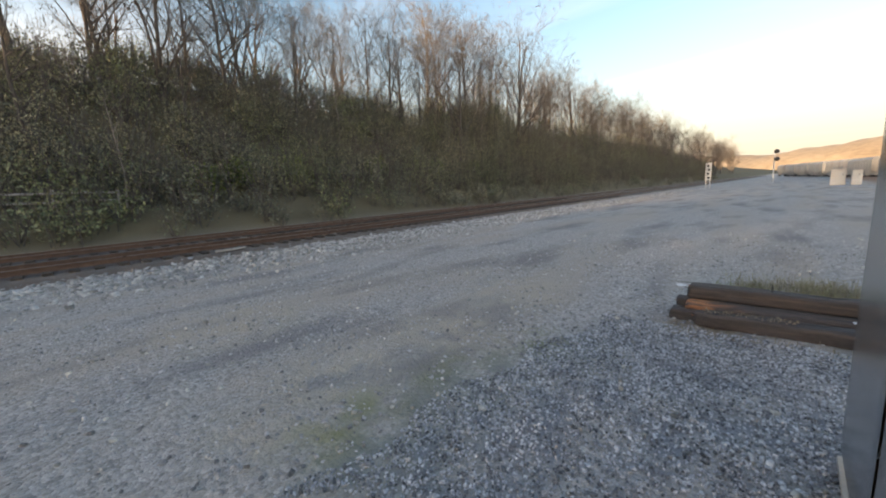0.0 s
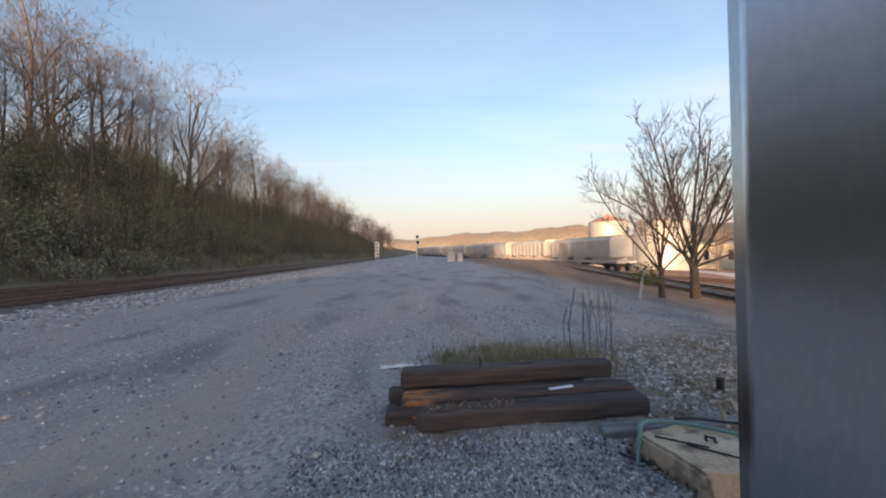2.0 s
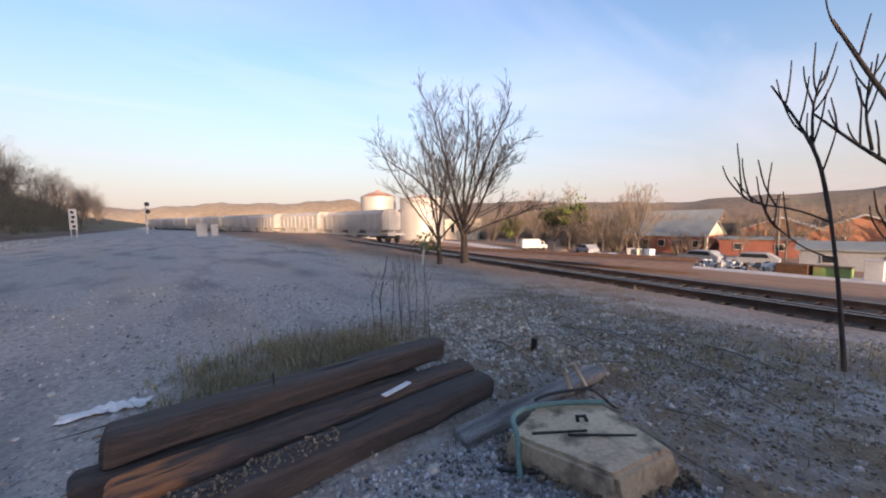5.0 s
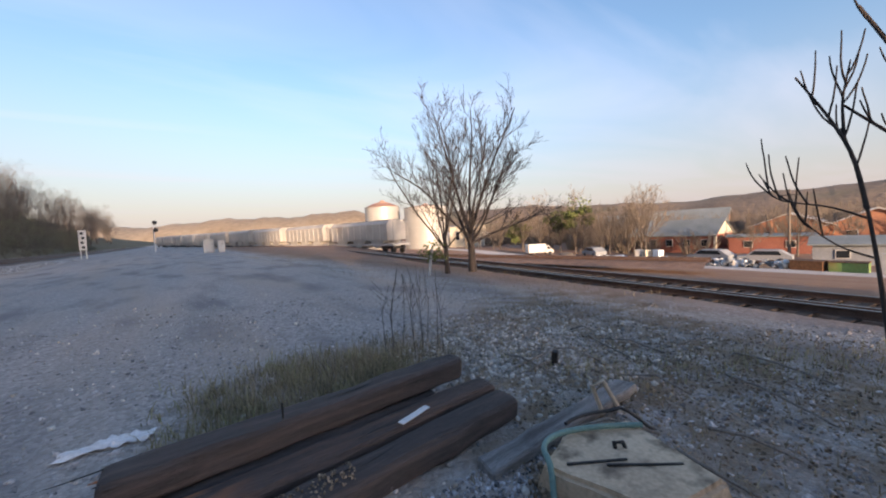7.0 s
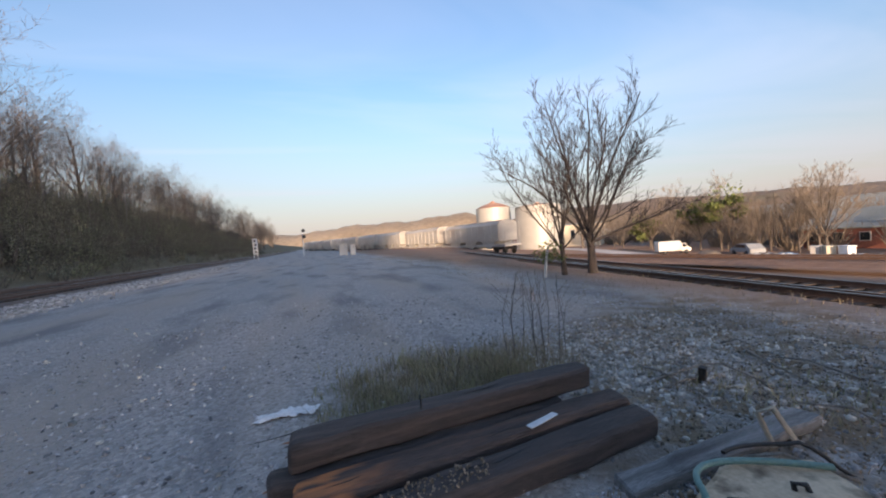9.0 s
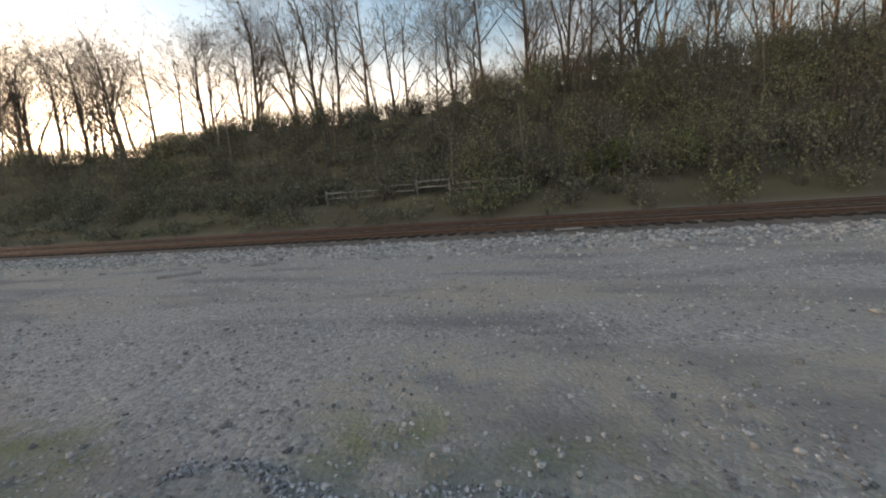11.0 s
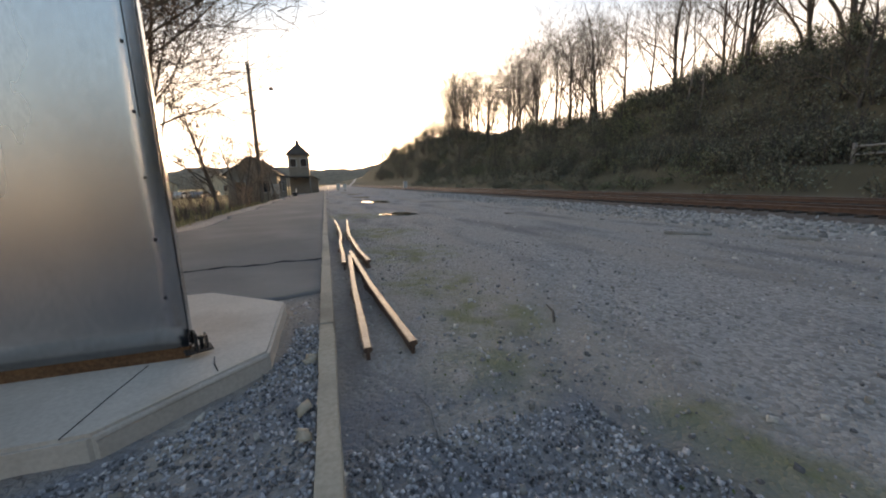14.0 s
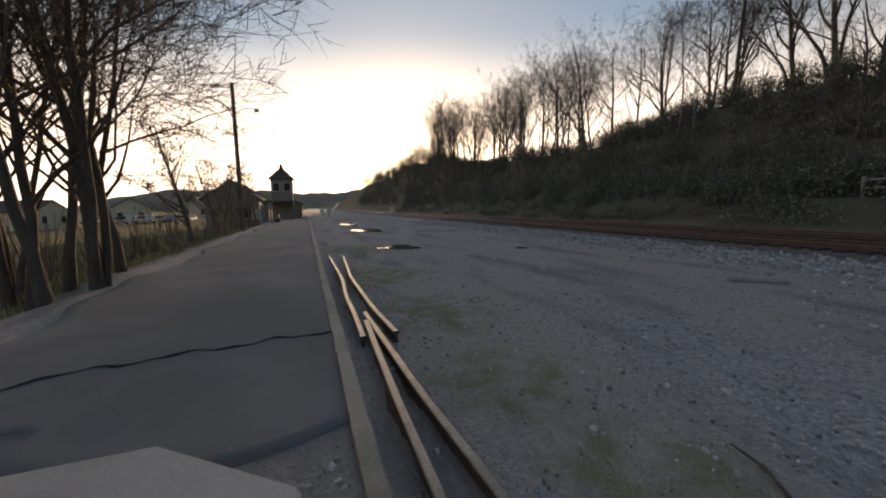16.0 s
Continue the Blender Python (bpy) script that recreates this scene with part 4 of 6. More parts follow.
for x, y, z, ra in ((56, 37.5, 1.0, 3.0), (57, 42, 0.0, 2.3), (54.5, 50, -1.0, 2.0)):
    b = tagged(new("leafing_tree_crown", leaf_cloud("leafing_tree_crown", [(x, y, z, ra, ra * 2.0)] + [(x + rng.uniform(-2, 2), y + rng.uniform(-2, 2), z + rng.uniform(-1, 3), 1.2, 1.6) for _ in range(6)], 260, 0.22, M_LEAF)), "fresh green leaves on trees near town", "foliage", kind="stuff")
bud = [(8.6 + rng.uniform(-0.6, 0.3), 12.6 + rng.uniform(-0.4, 0.4), 0.35 + rng.uniform(0, 0.5), 0.45, 0.5) for _ in range(5)]
tagged(new("green_shoots", leaf_cloud("green_shoots", bud, 60, 0.06, M_LEAF)), "bright green shoots at the tree's foot", "leaves", kind="stuff")
town = [(x + rng.uniform(-6, 6), y, hz(x, y), 2.2, 3.0) for x, y in zip(np.full(40, 66.0), np.linspace(20, 90, 40))]
tagged(new("town_brush", twig_cloud("town_brush", town, 40, M_TWIG_WARM, 0.03)), "tan winter brush in front of the town", "brush", kind="stuff")
far = [(rng.uniform(74, 100), y, 0, 3.2, rng.uniform(3.5, 6.5)) for y in np.linspace(-14, 80, 150)]
far = [(x, y, hz(x, y), ra, he) for x, y, _, ra, he in far]
tagged(new("town_woods", twig_cloud("town_woods", far, 60, M_TWIG_WARM, 0.045)), "bare brown woods on the slope behind town", "woods", kind="stuff")
tagged(new("platform_brush", twig_cloud("platform_brush", [(7.6 + rng.uniform(-1, 2.5), y, hz(8, y), 0.8, 1.7) for y in np.linspace(-13, -46, 34)], 16, M_TWIG, 0.01)), "thin bare stems along the platform's edge", "brush", kind="stuff")

# ---- wooden fence on the bank ----
fence = thing("rail_fence", "grey split-rail fence at the bank's foot", "fence")
pm = box_me("fence_post", (0.14, 0.14, 1.25), M_FENCE, 0.02, wear=0.012)
rm = tube_me("fence_rail", [(np.array([[0, 0, 0], [0.02, 1.2, 0.02], [0, 2.45, 0]]), np.array([0.055, 0.065, 0.05]))], 6, M_FENCE)
for k, y in enumerate(np.arange(-13.2, 2.2, 2.4)):
    z = hz(-24.2, y)
    part("fence_post", pm, fence, (-24.2, y, z - 0.2))
    if y < 1:
        for h in (0.45, 0.85):
            part("fence_rail", rm, fence, (-24.2 + 0.06, y, z + h), (rng.uniform(-1, 1), 0, 0))

# ---- loose gravel ----
OCT = np.array([[1, 0, 0], [-1, 0, 0], [0, 1, 0], [0, -1, 0], [0, 0, 1], [0, 0, -1]], float)
OF = np.array([[0, 2, 4], [2, 1, 4], [1, 3, 4], [3, 0, 4], [2, 0, 5], [1, 2, 5], [3, 1, 5], [0, 3, 5]])
CUB = np.array([[sx, sy, sz] for sx in (-1, 1) for sy in (-1, 1) for sz in (-1, 1)], float) * 0.72
CF = np.array([[0, 1, 3, 2], [4, 6, 7, 5], [0, 4, 5, 1], [2, 3, 7, 6], [0, 2, 6, 4], [1, 5, 7, 3]])


def stones(name, P, size, mat, label, cube=False):
    """Loose stones at the given places, each a crooked little block."""
    k = len(P)
    B, FB = (CUB, CF) if cube else (OCT, OF)
    s = np.asarray(size)[:, None, None]
    V = B[None] * rng.uniform(0.5, 1.15, (k, len(B), 1)) * s * rng.uniform(0.6, 1.2, (k, 1, 3))
    a = rng.uniform(0, 6.28, k); c, sn = np.cos(a)[:, None], np.sin(a)[:, None]
    tl = rng.normal(0, 0.5, (k, 1))
    x, y, z = V[..., 0], V[..., 1], V[..., 2] + V[..., 0] * tl * 0.7
    V = np.stack([x * c - y * sn, x * sn + y * c, z], -1) + P[:, None]
    F = (FB[None] + (np.arange(k) * len(B))[:, None, None]).reshape(-1, FB.shape[1])
    return tagged(new(name, mesh_of(name, V.reshape(-1, 3), F, mat)), label, "gravel", kind="stuff")


def scatter(n, x0, x1, y0, y1, keep=None):
    x, y = rng.uniform(x0, x1, n), rng.uniform(y0, y1, n)
    if keep is not None:
        m = keep(x, y); x, y = x[m], y[m]
    return np.stack([x, y, height(x, y)], 1)


def clear(x, y):
    """True where the ground is open gravel, off the platform, the pads and the loose rails."""
    plat = (x > 1.7) & (y < -5.5)
    pad = (np.hypot(x - 3.66, y + 4.27) < 1.5)
    return ~(plat | pad)


P = scatter(52000, -0.4, 3.4, -4.4, 4.2, lambda x, y: clear(x, y) & ((y > -2.9) | (x > 1.86)) & (x > -0.35 + 0.5 * (y < -0.8) + 0.12 * np.sin(y * 4) + 0.15 * np.maximum(y - 1.5, 0)) & ~((np.hypot(x - 0.2, y + 0.4) < 0.5)))
P[:, 2] += 0.004
stones("dark_gravel", P, rng.uniform(0.007, 0.0175, len(P)), M_STONE_DARK, "spread of fresh dark crushed gravel", True)
P = scatter(110000, -9, 8, -9, 12, lambda x, y: clear(x, y) & (rng.uniform(0, 1, len(x)) < np.exp(-np.hypot(x - 1.2, y - 2.6) / 7) * (0.75 + 0.7 * np.sin(x * 1.9 + np.sin(y * 1.3)) * np.sin(y * 1.6 + x * 0.5))) & ((x > 1.9) | (x < 1.1) | (y > -3.4)))
stones("loose_gravel", P, 0.008 + 0.022 * rng.uniform(0, 1, len(P)) ** 2.5, M_STONE, "loose grey pebbles on the hard ground", True)
P = scatter(30000, -12.9, -7.4, -45, 70, lambda x, y: rng.uniform(0, 1, len(x)) < np.clip((-7.8 - x) / 3.0, 0.06, 1) ** 1.3)
stones("ballast", P, rng.uniform(0.035, 0.095, len(P)), M_BALLAST, "coarse grey ballast shoulder beside the tracks", True)
P = scatter(4200, -10, 3.5, -20, 14, clear)
P[:, 2] += 0.005
stones("pale_stones", P, 0.012 + 0.03 * rng.uniform(0, 1, len(P)) ** 3, M_CHIP, "scattered pale stones on the gravel", True)

P = scatter(5200, 3.2, 6.6, 4.0, 7.4, lambda x, y: rng.uniform(0, 1, len(x)) < np.exp(-((x - 4.3) / 0.9) ** 2 - ((y - 5.7) / 0.8) ** 2) * 1.3 + 0.18)
stones("wood_chips", P, rng.uniform(0.012, 0.04, len(P)), M_CHIP, "bleached chips and rubble beside the timbers", True)

# ---- grass and weeds ----
def blades(name, P, tall, mat, label, width=0.006, category="grass", lean=0.45):
    k = len(P)
    h = tall * rng.uniform(0.4, 1.15, (k, 1)); a = rng.uniform(0, 6.28, k)
    d = np.stack([np.cos(a), np.sin(a), np.zeros(k)], 1); w = np.stack([-np.sin(a), np.cos(a), np.zeros(k)], 1) * width
    ln = rng.uniform(0.05, lean, (k, 1))
    A, B = P - w, P + w
    mid = P + d * h * ln * 0.35 + np.array([0, 0, 1]) * h * 0.6
    tip = P + d * h * ln + np.array([0, 0, 1]) * h
    V = np.stack([A, B, mid + w * 0.7, mid - w * 0.7, tip + w * 0.1, tip - w * 0.1], 1).reshape(-1, 3)
    b = (np.arange(k) * 6)[:, None]
    F = np.concatenate([b + np.array([[0, 1, 2, 3]]), b + np.array([[3, 2, 4, 5]])])
    return tagged(new(name, mesh_of(name, V, F, mat)), label, category, kind="stuff")


P = scatter(12000, 0.9, 3.7, 5.35, 7.6, lambda x, y: rng.uniform(0, 1, len(x)) < np.exp(-((x - 2.3) / 1.0) ** 2 - ((y - 6.1) / 0.75) ** 2) * 1.4 * np.clip(0.55 + 0.9 * np.sin(x * 6.1 + 2 * np.sin(y * 4.3)) * np.sin(y * 7.3 + x * 2.1), 0.08, 1.2))
blades("weed_patch", P, 0.14, M_WEED, "weedy yellow-green grass behind the stacked timbers", 0.0045, lean=1.5)
P = scatter(5200, 1.2, 3.9, 5.4, 7.2, lambda x, y: rng.uniform(0, 1, len(x)) < np.exp(-((x - 2.5) / 1.0) ** 2 - ((y - 6.1) / 0.7) ** 2) * 1.3)
blades("dry_weeds", P, 0.23, M_DRY, "dry straw-coloured weeds among the grass", 0.003, lean=1.2)
P = scatter(5200, 4.0, 7.5, 1.5, 5.6, lambda x, y: rng.uniform(0, 1, len(x)) < np.exp(-((y - 4.2 + 0.9 * (x - 5)) / 0.55) ** 2))
blades("verge_grass", P, 0.08, M_WEED, "short yellowed grass along the track road", 0.004, lean=1.2)
P = scatter(380, 0.7, 3.6, 4.0, 4.5, lambda x, y: np.abs(y - 4.2 + 0.04 * x) < 0.1)
blades("timber_weeds", P, 0.07, M_DRY, "dry tufts along the foot of the timbers", 0.004)
P = scatter(9000, 6.2, 14, -36, -8, lambda x, y: rng.uniform(0, 1, len(x)) < np.clip((x - 6.3) / 1.2, 0, 1))
blades("bank_grass", P, 0.28, M_WEED, "rough green and tan grass below the platform", 0.014)
P = scatter(3200, -0.9, 1.6, -23, -1.0, lambda x, y: (rng.uniform(0, 1, len(x)) < 0.5 - 0.4 * np.abs(x - 0.55)) & clear(x, y))
blades("moss_tufts", P, 0.02, M_LEAF, "low green moss and weeds on the gravel", 0.008, "moss", 1.0)
P = scatter(2600, 3.3, 7.2, 1.6, 7.4)
blades("bleached_straw", P, 0.09, M_DRY, "bleached straw and stems lying on gravel", 0.004, "straw", 3.0)
P = scatter(1700, -20.9, -20.0, -50, 80)
blades("trackside_grass", P, 0.35, M_DRY, "dry grass along the far track's edge", 0.015)
P = scatter(2600, 6.2, 10, 5, 40)
blades("yard_edge_grass", P, 0.12, M_DRY, "sparse dry grass beside the yard track", 0.005, lean=1.2)
for k in range(12):
    x, y = 3.2 + rng.uniform(0, 0.8), 5.9 + rng.uniform(0, 0.9)
    st = tagged(new("dry_stalk", tube_me("dry_stalk", [(np.array([[x, y, 0], [x + rng.normal(0, 0.03), y + rng.normal(0, 0.03), 0.5], [x + rng.normal(0, 0.06), y + rng.normal(0, 0.06), rng.uniform(0.8, 1.15)]]), np.array([0.006, 0.005, 0.003]))] + [(np.array([[x, y, 0.45 + 0.1 * q], [x + rng.normal(0, 0.08), y + rng.normal(0, 0.08), 0.62 + 0.1 * q]]), np.array([0.003, 0.002])) for q in range(4)], 4, M_TWIG)), "thin dry weed stalk standing in grass", "weed stalk", "dry stalks")
stake = tagged(new("white_stake", tube_me("white_stake", [(np.array([[8.1, 12.6, -0.05], [8.18, 12.62, 0.5], [8.32, 12.66, 1.0]]), np.array([0.045, 0.045, 0.04]))], 8, M_WHITE)), "leaning white stake beside the bare tree", "stake")

# ---- stack of old railway timbers ----
def timber(length, seed, mat=M_TIE, tall=0.185, wide=0.235):
    me = box_me("railway_timber", (length, wide, tall), mat, 0.062, wear=0.024, cuts=9, seed=seed, seg=3)
    return me


def lay(seed, a, b, z, mat, label, tilt=0.0):
    ax, ay = a; bx, by = b
    ln = math.hypot(bx - ax, by - ay)
    ob = new("railway_timber", timber(ln, seed, mat))
    ob.matrix_basis = pose((ax + bx) / 2, (ay + by) / 2, z, tilt, 0, math.degrees(math.atan2(by - ay, bx - ax)))
    # drying splits along the top and front, and torn splinters at the ends
    g = np.random.default_rng(seed + 70)
    for s in range(4):
        x = g.uniform(-0.42, 0.42) * ln; w = g.uniform(0.08, 0.22) * ln
        q = np.linspace(-1, 1, 7); up = s < 3
        c = g.uniform(-0.07, 0.07)
        pts = np.stack([x + q * w, c + 0.008 * np.sin(q * 5 + s) if up else np.full(7, -0.1155), np.full(7, 0.181) if up else 0.10 + c * 0.4 + 0.006 * np.sin(q * 6)], 1)
        part("split", tube_me("split", [(pts, 0.0045 * (1.05 - q * q))], 4, M_CRACK), ob, label="dark drying split in the wood")
    for s in range(5):
        e = 1 if s % 2 else -1
        y, h = g.uniform(-0.08, 0.08), g.uniform(0.04, 0.15)
        part("splinter", tube_me("splinter", [(np.array([[e * (ln / 2 - 0.06), y, h], [e * (ln / 2 + g.uniform(0.0, 0.03)), y + g.normal(0, 0.01), h + g.normal(0, 0.012)]]), np.array([0.012, 0.003]))], 5, M_TIE_RAW), ob, label="pale torn splinter")
    return tagged(ob, label, "timber", "stacked railway timbers")


lay(1, (1.0, 4.40), (3.30, 4.56), -0.005, M_TIE, "dark creosoted railway timber lying in front")
lay(2, (0.86, 4.70), (3.32, 4.82), 0.02, M_TIE_RAW, "split orange-brown railway timber in the stack", 4)
lay(3, (0.70, 4.93), (2.9, 5.10), -0.01, M_TIE, "dark railway timber at the stack's bottom")
lay(4, (0.82, 5.00), (3.22, 5.12), 0.18, M_TIE, "creosoted railway timber on top of the stack")
lay(5, (0.70, 4.60), (1.25, 4.63), -0.06, M_TIE, "short dark timber offcut under the stack")
# crumbled wood on the front timber, and brown litter round the dump
P = np.stack([rng.uniform(1.08, 1.95, 260), rng.uniform(-0.085, 0.085, 260), rng.uniform(0.178, 0.19, 260)], 1)
P[:, 1] += 4.40 + (P[:, 0] - 1.0) * 0.07
stones("wood_crumbs", P, rng.uniform(0.004, 0.012, 260), M_LITTER, "pale crumbs of rotten wood on a timber", True)
P = scatter(16000, 3.2, 7.4, 1.4, 7.2, lambda x, y: rng.uniform(0, 1, len(x)) < 0.35 + 0.6 * np.exp(-((x - 5.2) / 1.3) ** 2 - ((y - 3.9) / 1.2) ** 2))
stones("leaf_litter", P, rng.uniform(0.006, 0.018, len(P)), M_LITTER, "brown leaf litter and bark on the gravel", True)
lab = tagged(new("plastic_strip", box_me("plastic_strip", (0.28, 0.05, 0.006), M_PLASTIC, 0.0, wear=0.004, cuts=6)), "white plastic strip lying on a timber", "plastic scrap")
lab.matrix_basis = pose(2.5, 4.70, 0.212, 0, 0, 16)
for x, y, a, w, d in ((0.62, 6.25, 12, 0.34, 0.13), (0.86, 6.22, -15, 0.26, 0.16)):
    bm = bmesh.new()
    bmesh.ops.create_grid(bm, x_segments=14, y_segments=8, size=0.5)
    for v in bm.verts:
        q_ = noise.noise_vector(Vector((v.co.x * 5 + x * 9, v.co.y * 5, 0.3)))
        v.co = Vector((v.co.x * w * (1 + 0.35 * q_.x), v.co.y * d * (1 + 0.5 * q_.y), 0.022 + 0.03 * q_.z))
    me = bpy.data.meshes.new("plastic_scrap"); bm.to_mesh(me); bm.free(); me.materials.append(M_PLASTIC)
    ob = tagged(new("plastic_scrap", me), "crumpled white plastic scrap on the gravel", "plastic scrap", "plastic scraps")
    ob.matrix_basis = pose(x, y, hz(x, y), 0, 0, a)
    md = ob.modifiers.new("thickness", "SOLIDIFY"); md.thickness = 0.004
for x, y, a, ln in ((1.7, 4.98, 0, 0.06),):
    tagged(new("spike", tube_me("spike", [(np.array([[x, y, 0.18], [x, y, 0.40 + ln]]), np.array([0.008, 0.006]))], 6, M_DARKSTEEL)), "rusty spike standing in a stacked timber", "spike", "timber spikes")

# ---- dumped concrete block with hose and bars ----
blk = thing("concrete_block", "dirty tan concrete block dumped on the gravel", "concrete block")
bm = bmesh.new()
top = [(2.76, 3.80), (2.87, 3.21), (3.33, 3.12), (3.58, 3.74), (3.14, 3.92)]
bot = [(2.75, 3.86), (2.88, 3.16), (3.40, 3.07), (3.66, 3.74), (3.16, 3.98)]
lo = [bm.verts.new((x, y, -0.02)) for x, y in bot]; hi = [bm.verts.new((x, y, 0.205 - 0.03 * (y - 3.0))) for x, y in top]
bm.faces.new(hi); bm.faces.new(lo[::-1])
for q in range(5):
    bm.faces.new((lo[q], lo[(q + 1) % 5], hi[(q + 1) % 5], hi[q]))
bmesh.ops.recalc_face_normals(bm, faces=bm.faces)
bmesh.ops.bevel(bm, geom=list(bm.edges), offset=0.025, segments=2, affect="EDGES")
bmesh.ops.subdivide_edges(bm, edges=[e for e in bm.edges if e.calc_length() > 0.2], cuts=4, use_grid_fill=True)
for v in bm.verts:
    v.co += noise.noise_vector(v.co * 9) * 0.008
me = bpy.data.meshes.new("slab"); bm.to_mesh(me); bm.free(); me.materials.append(M_BLOCK)
part("slab", me, blk)
q = rng.uniform(0, 1, 420); e_ = rng.integers(0, 5, 420)
bo = np.array(bot); A_, B_ = bo[e_], bo[(e_ + 1) % 5]
P = np.concatenate([A_ + (B_ - A_) * q[:, None] + rng.normal(0, 0.025, (420, 2)), rng.uniform(0.0, 0.05, (420, 1))], 1)
stones("dirt_clods", P, rng.uniform(0.008, 0.028, 420), M_LITTER, "brown dirt clods round the concrete block", True)
part("lifting_eye", tube_me("lifting_eye", [(np.array([[3.20, 3.62, 0.16], [3.20, 3.63, 0.215], [3.24, 3.60, 0.215], [3.25, 3.58, 0.16]]), np.full(4, 0.014))], 6, M_DARKSTEEL), blk, label="rusty steel lifting eye")
part("embedded_strip", box_me("embedded_strip", (0.34, 0.014, 0.012), M_DARKSTEEL, 0.002), blk, (3.00, 3.62, 0.184), (0, 0, -34), "rusted steel strip set in the top")
part("embedded_strip", box_me("embedded_strip", (0.40, 0.012, 0.012), M_DARKSTEEL, 0.002), blk, (3.16, 3.44, 0.189), (0, 0, -40))
q = np.linspace(0, 1, 26)
hp = np.stack([(1 - q) ** 2 * 2.74 + 2 * q * (1 - q) * 2.86 + q * q * 3.52, (1 - q) ** 2 * 3.66 + 2 * q * (1 - q) * 4.16 + q * q * 3.62, 0.222 - 0.015 * q], 1)
hp[:4, 2] = (0.01, 0.09, 0.16, 0.205); hp[:3, 0] -= (0.05, 0.035, 0.01)
tagged(new("garden_hose", tube_me("garden_hose", [(hp, np.full(26, 0.017))], 8, M_HOSE)), "faded green hose draped over the block", "hose")
hp2 = hp + np.array([0.22, 0.05, -0.012]); hp2[:, 0] += 0.1 * q
hp2[-5:, 2] = (0.21, 0.18, 0.13, 0.07, 0.02)
tagged(new("black_cable", tube_me("black_cable", [(hp2[10:], np.full(16, 0.012))], 8, M_BLACK)), "black cable hanging behind the block", "cable")
tagged(new("iron_bar", tube_me("iron_bar", [(np.array([[2.62, 3.78, 0.03], [2.8, 3.6, 0.035], [2.95, 3.42, 0.03]]), np.full(3, 0.012))], 6, M_DARKSTEEL)), "rusty iron bar leaning by the block", "iron bar")
pl = new("weathered_plank", box_me("weathered_plank", (1.68, 0.17, 0.075), M_PLANK, 0.012, wear=0.02, cuts=9, seed=8))
pl.matrix_basis = pose(3.47, 4.12, 0.015, 3, -1.6, -1.5)
tagged(pl, "grey splintered plank beside the concrete block", "plank")
tagged(new("wire_loop", tube_me("wire_loop", [(np.array([[3.66, 3.96, 0.1], [3.62, 4.02, 0.3], [3.7, 3.98, 0.33], [3.78, 3.9, 0.12]]), np.full(4, 0.018))], 6, M_CONC)), "pale bent strap standing behind the block", "strap")
for k in range(16):
    x, y = rng.uniform(3.7, 6.2), rng.uniform(3.2, 5.6)
    a, ln = rng.uniform(0, 6.28), rng.uniform(0.3, 1.0)
    pts = np.array([[x, y, 0.02], [x + math.cos(a) * ln * 0.5, y + math.sin(a) * ln * 0.5, 0.05 + rng.uniform(0, 0.05)], [x + math.cos(a + 0.2) * ln, y + math.sin(a + 0.2) * ln, 0.015]])
    tagged(new("dead_branch", tube_me("dead_branch", [(pts, np.array([0.014, 0.011, 0.006]))], 5, M_BARK_PALE)), "dead grey branch lying on the gravel", "branch", "dead branches")
stub = tagged(new("stub_post", box_me("stub_post", (0.06, 0.06, 0.2), M_DARKSTEEL, 0.006)), "dark rotten stub standing in rubble", "stub")
stub.matrix_basis = pose(4.38, 4.91, -0.02, 6, -8, 20)
for x, y, s in ((2.33, 4.02, 0.06), (1.95, 6.7, 0.04), (-2.5, 3.3, 0.05), (-3.3, 5.0, 0.06), (0.2, 4.0, 0.045), (-1.0, 3.4, 0.04), (5.9, 3.5, 0.08)):
    ob = new("stone", mesh_of("stone", OCT * np.array([1.2, 0.9, 0.6]), OF, M_CHIP)); ob.matrix_basis = pose(x, y, s * 0.35, 10, 5, x * 90) @ Matrix.Scale(s, 4)
    tagged(ob, "pale rough stone lying on gravel", "stone", "pale stones")
for x, y, ln, a in ((-14.0, 6.6, 0.7, 5), (-13.5, 7.2, 0.9, -8), (-17.2, 4.9, 0.5, 20), (-12.7, 3.0, 1.0, 4), (-6.6, -7.8, 1.0, 50), (-8.0, -6.3, 0.7, 30)):
    ob = new("scrap_board", box_me("scrap_board", (0.16, ln, 0.07), M_FENCE, 0.01, wear=0.02, cuts=4, seed=int(ln * 9)))
    ob.matrix_basis = pose(x, y, hz(x, y) + (0.14 if x < -12 else 0.0), 0, 0, a)
    tagged(ob, "pale broken board lying by the ballast", "board", "scrap boards")

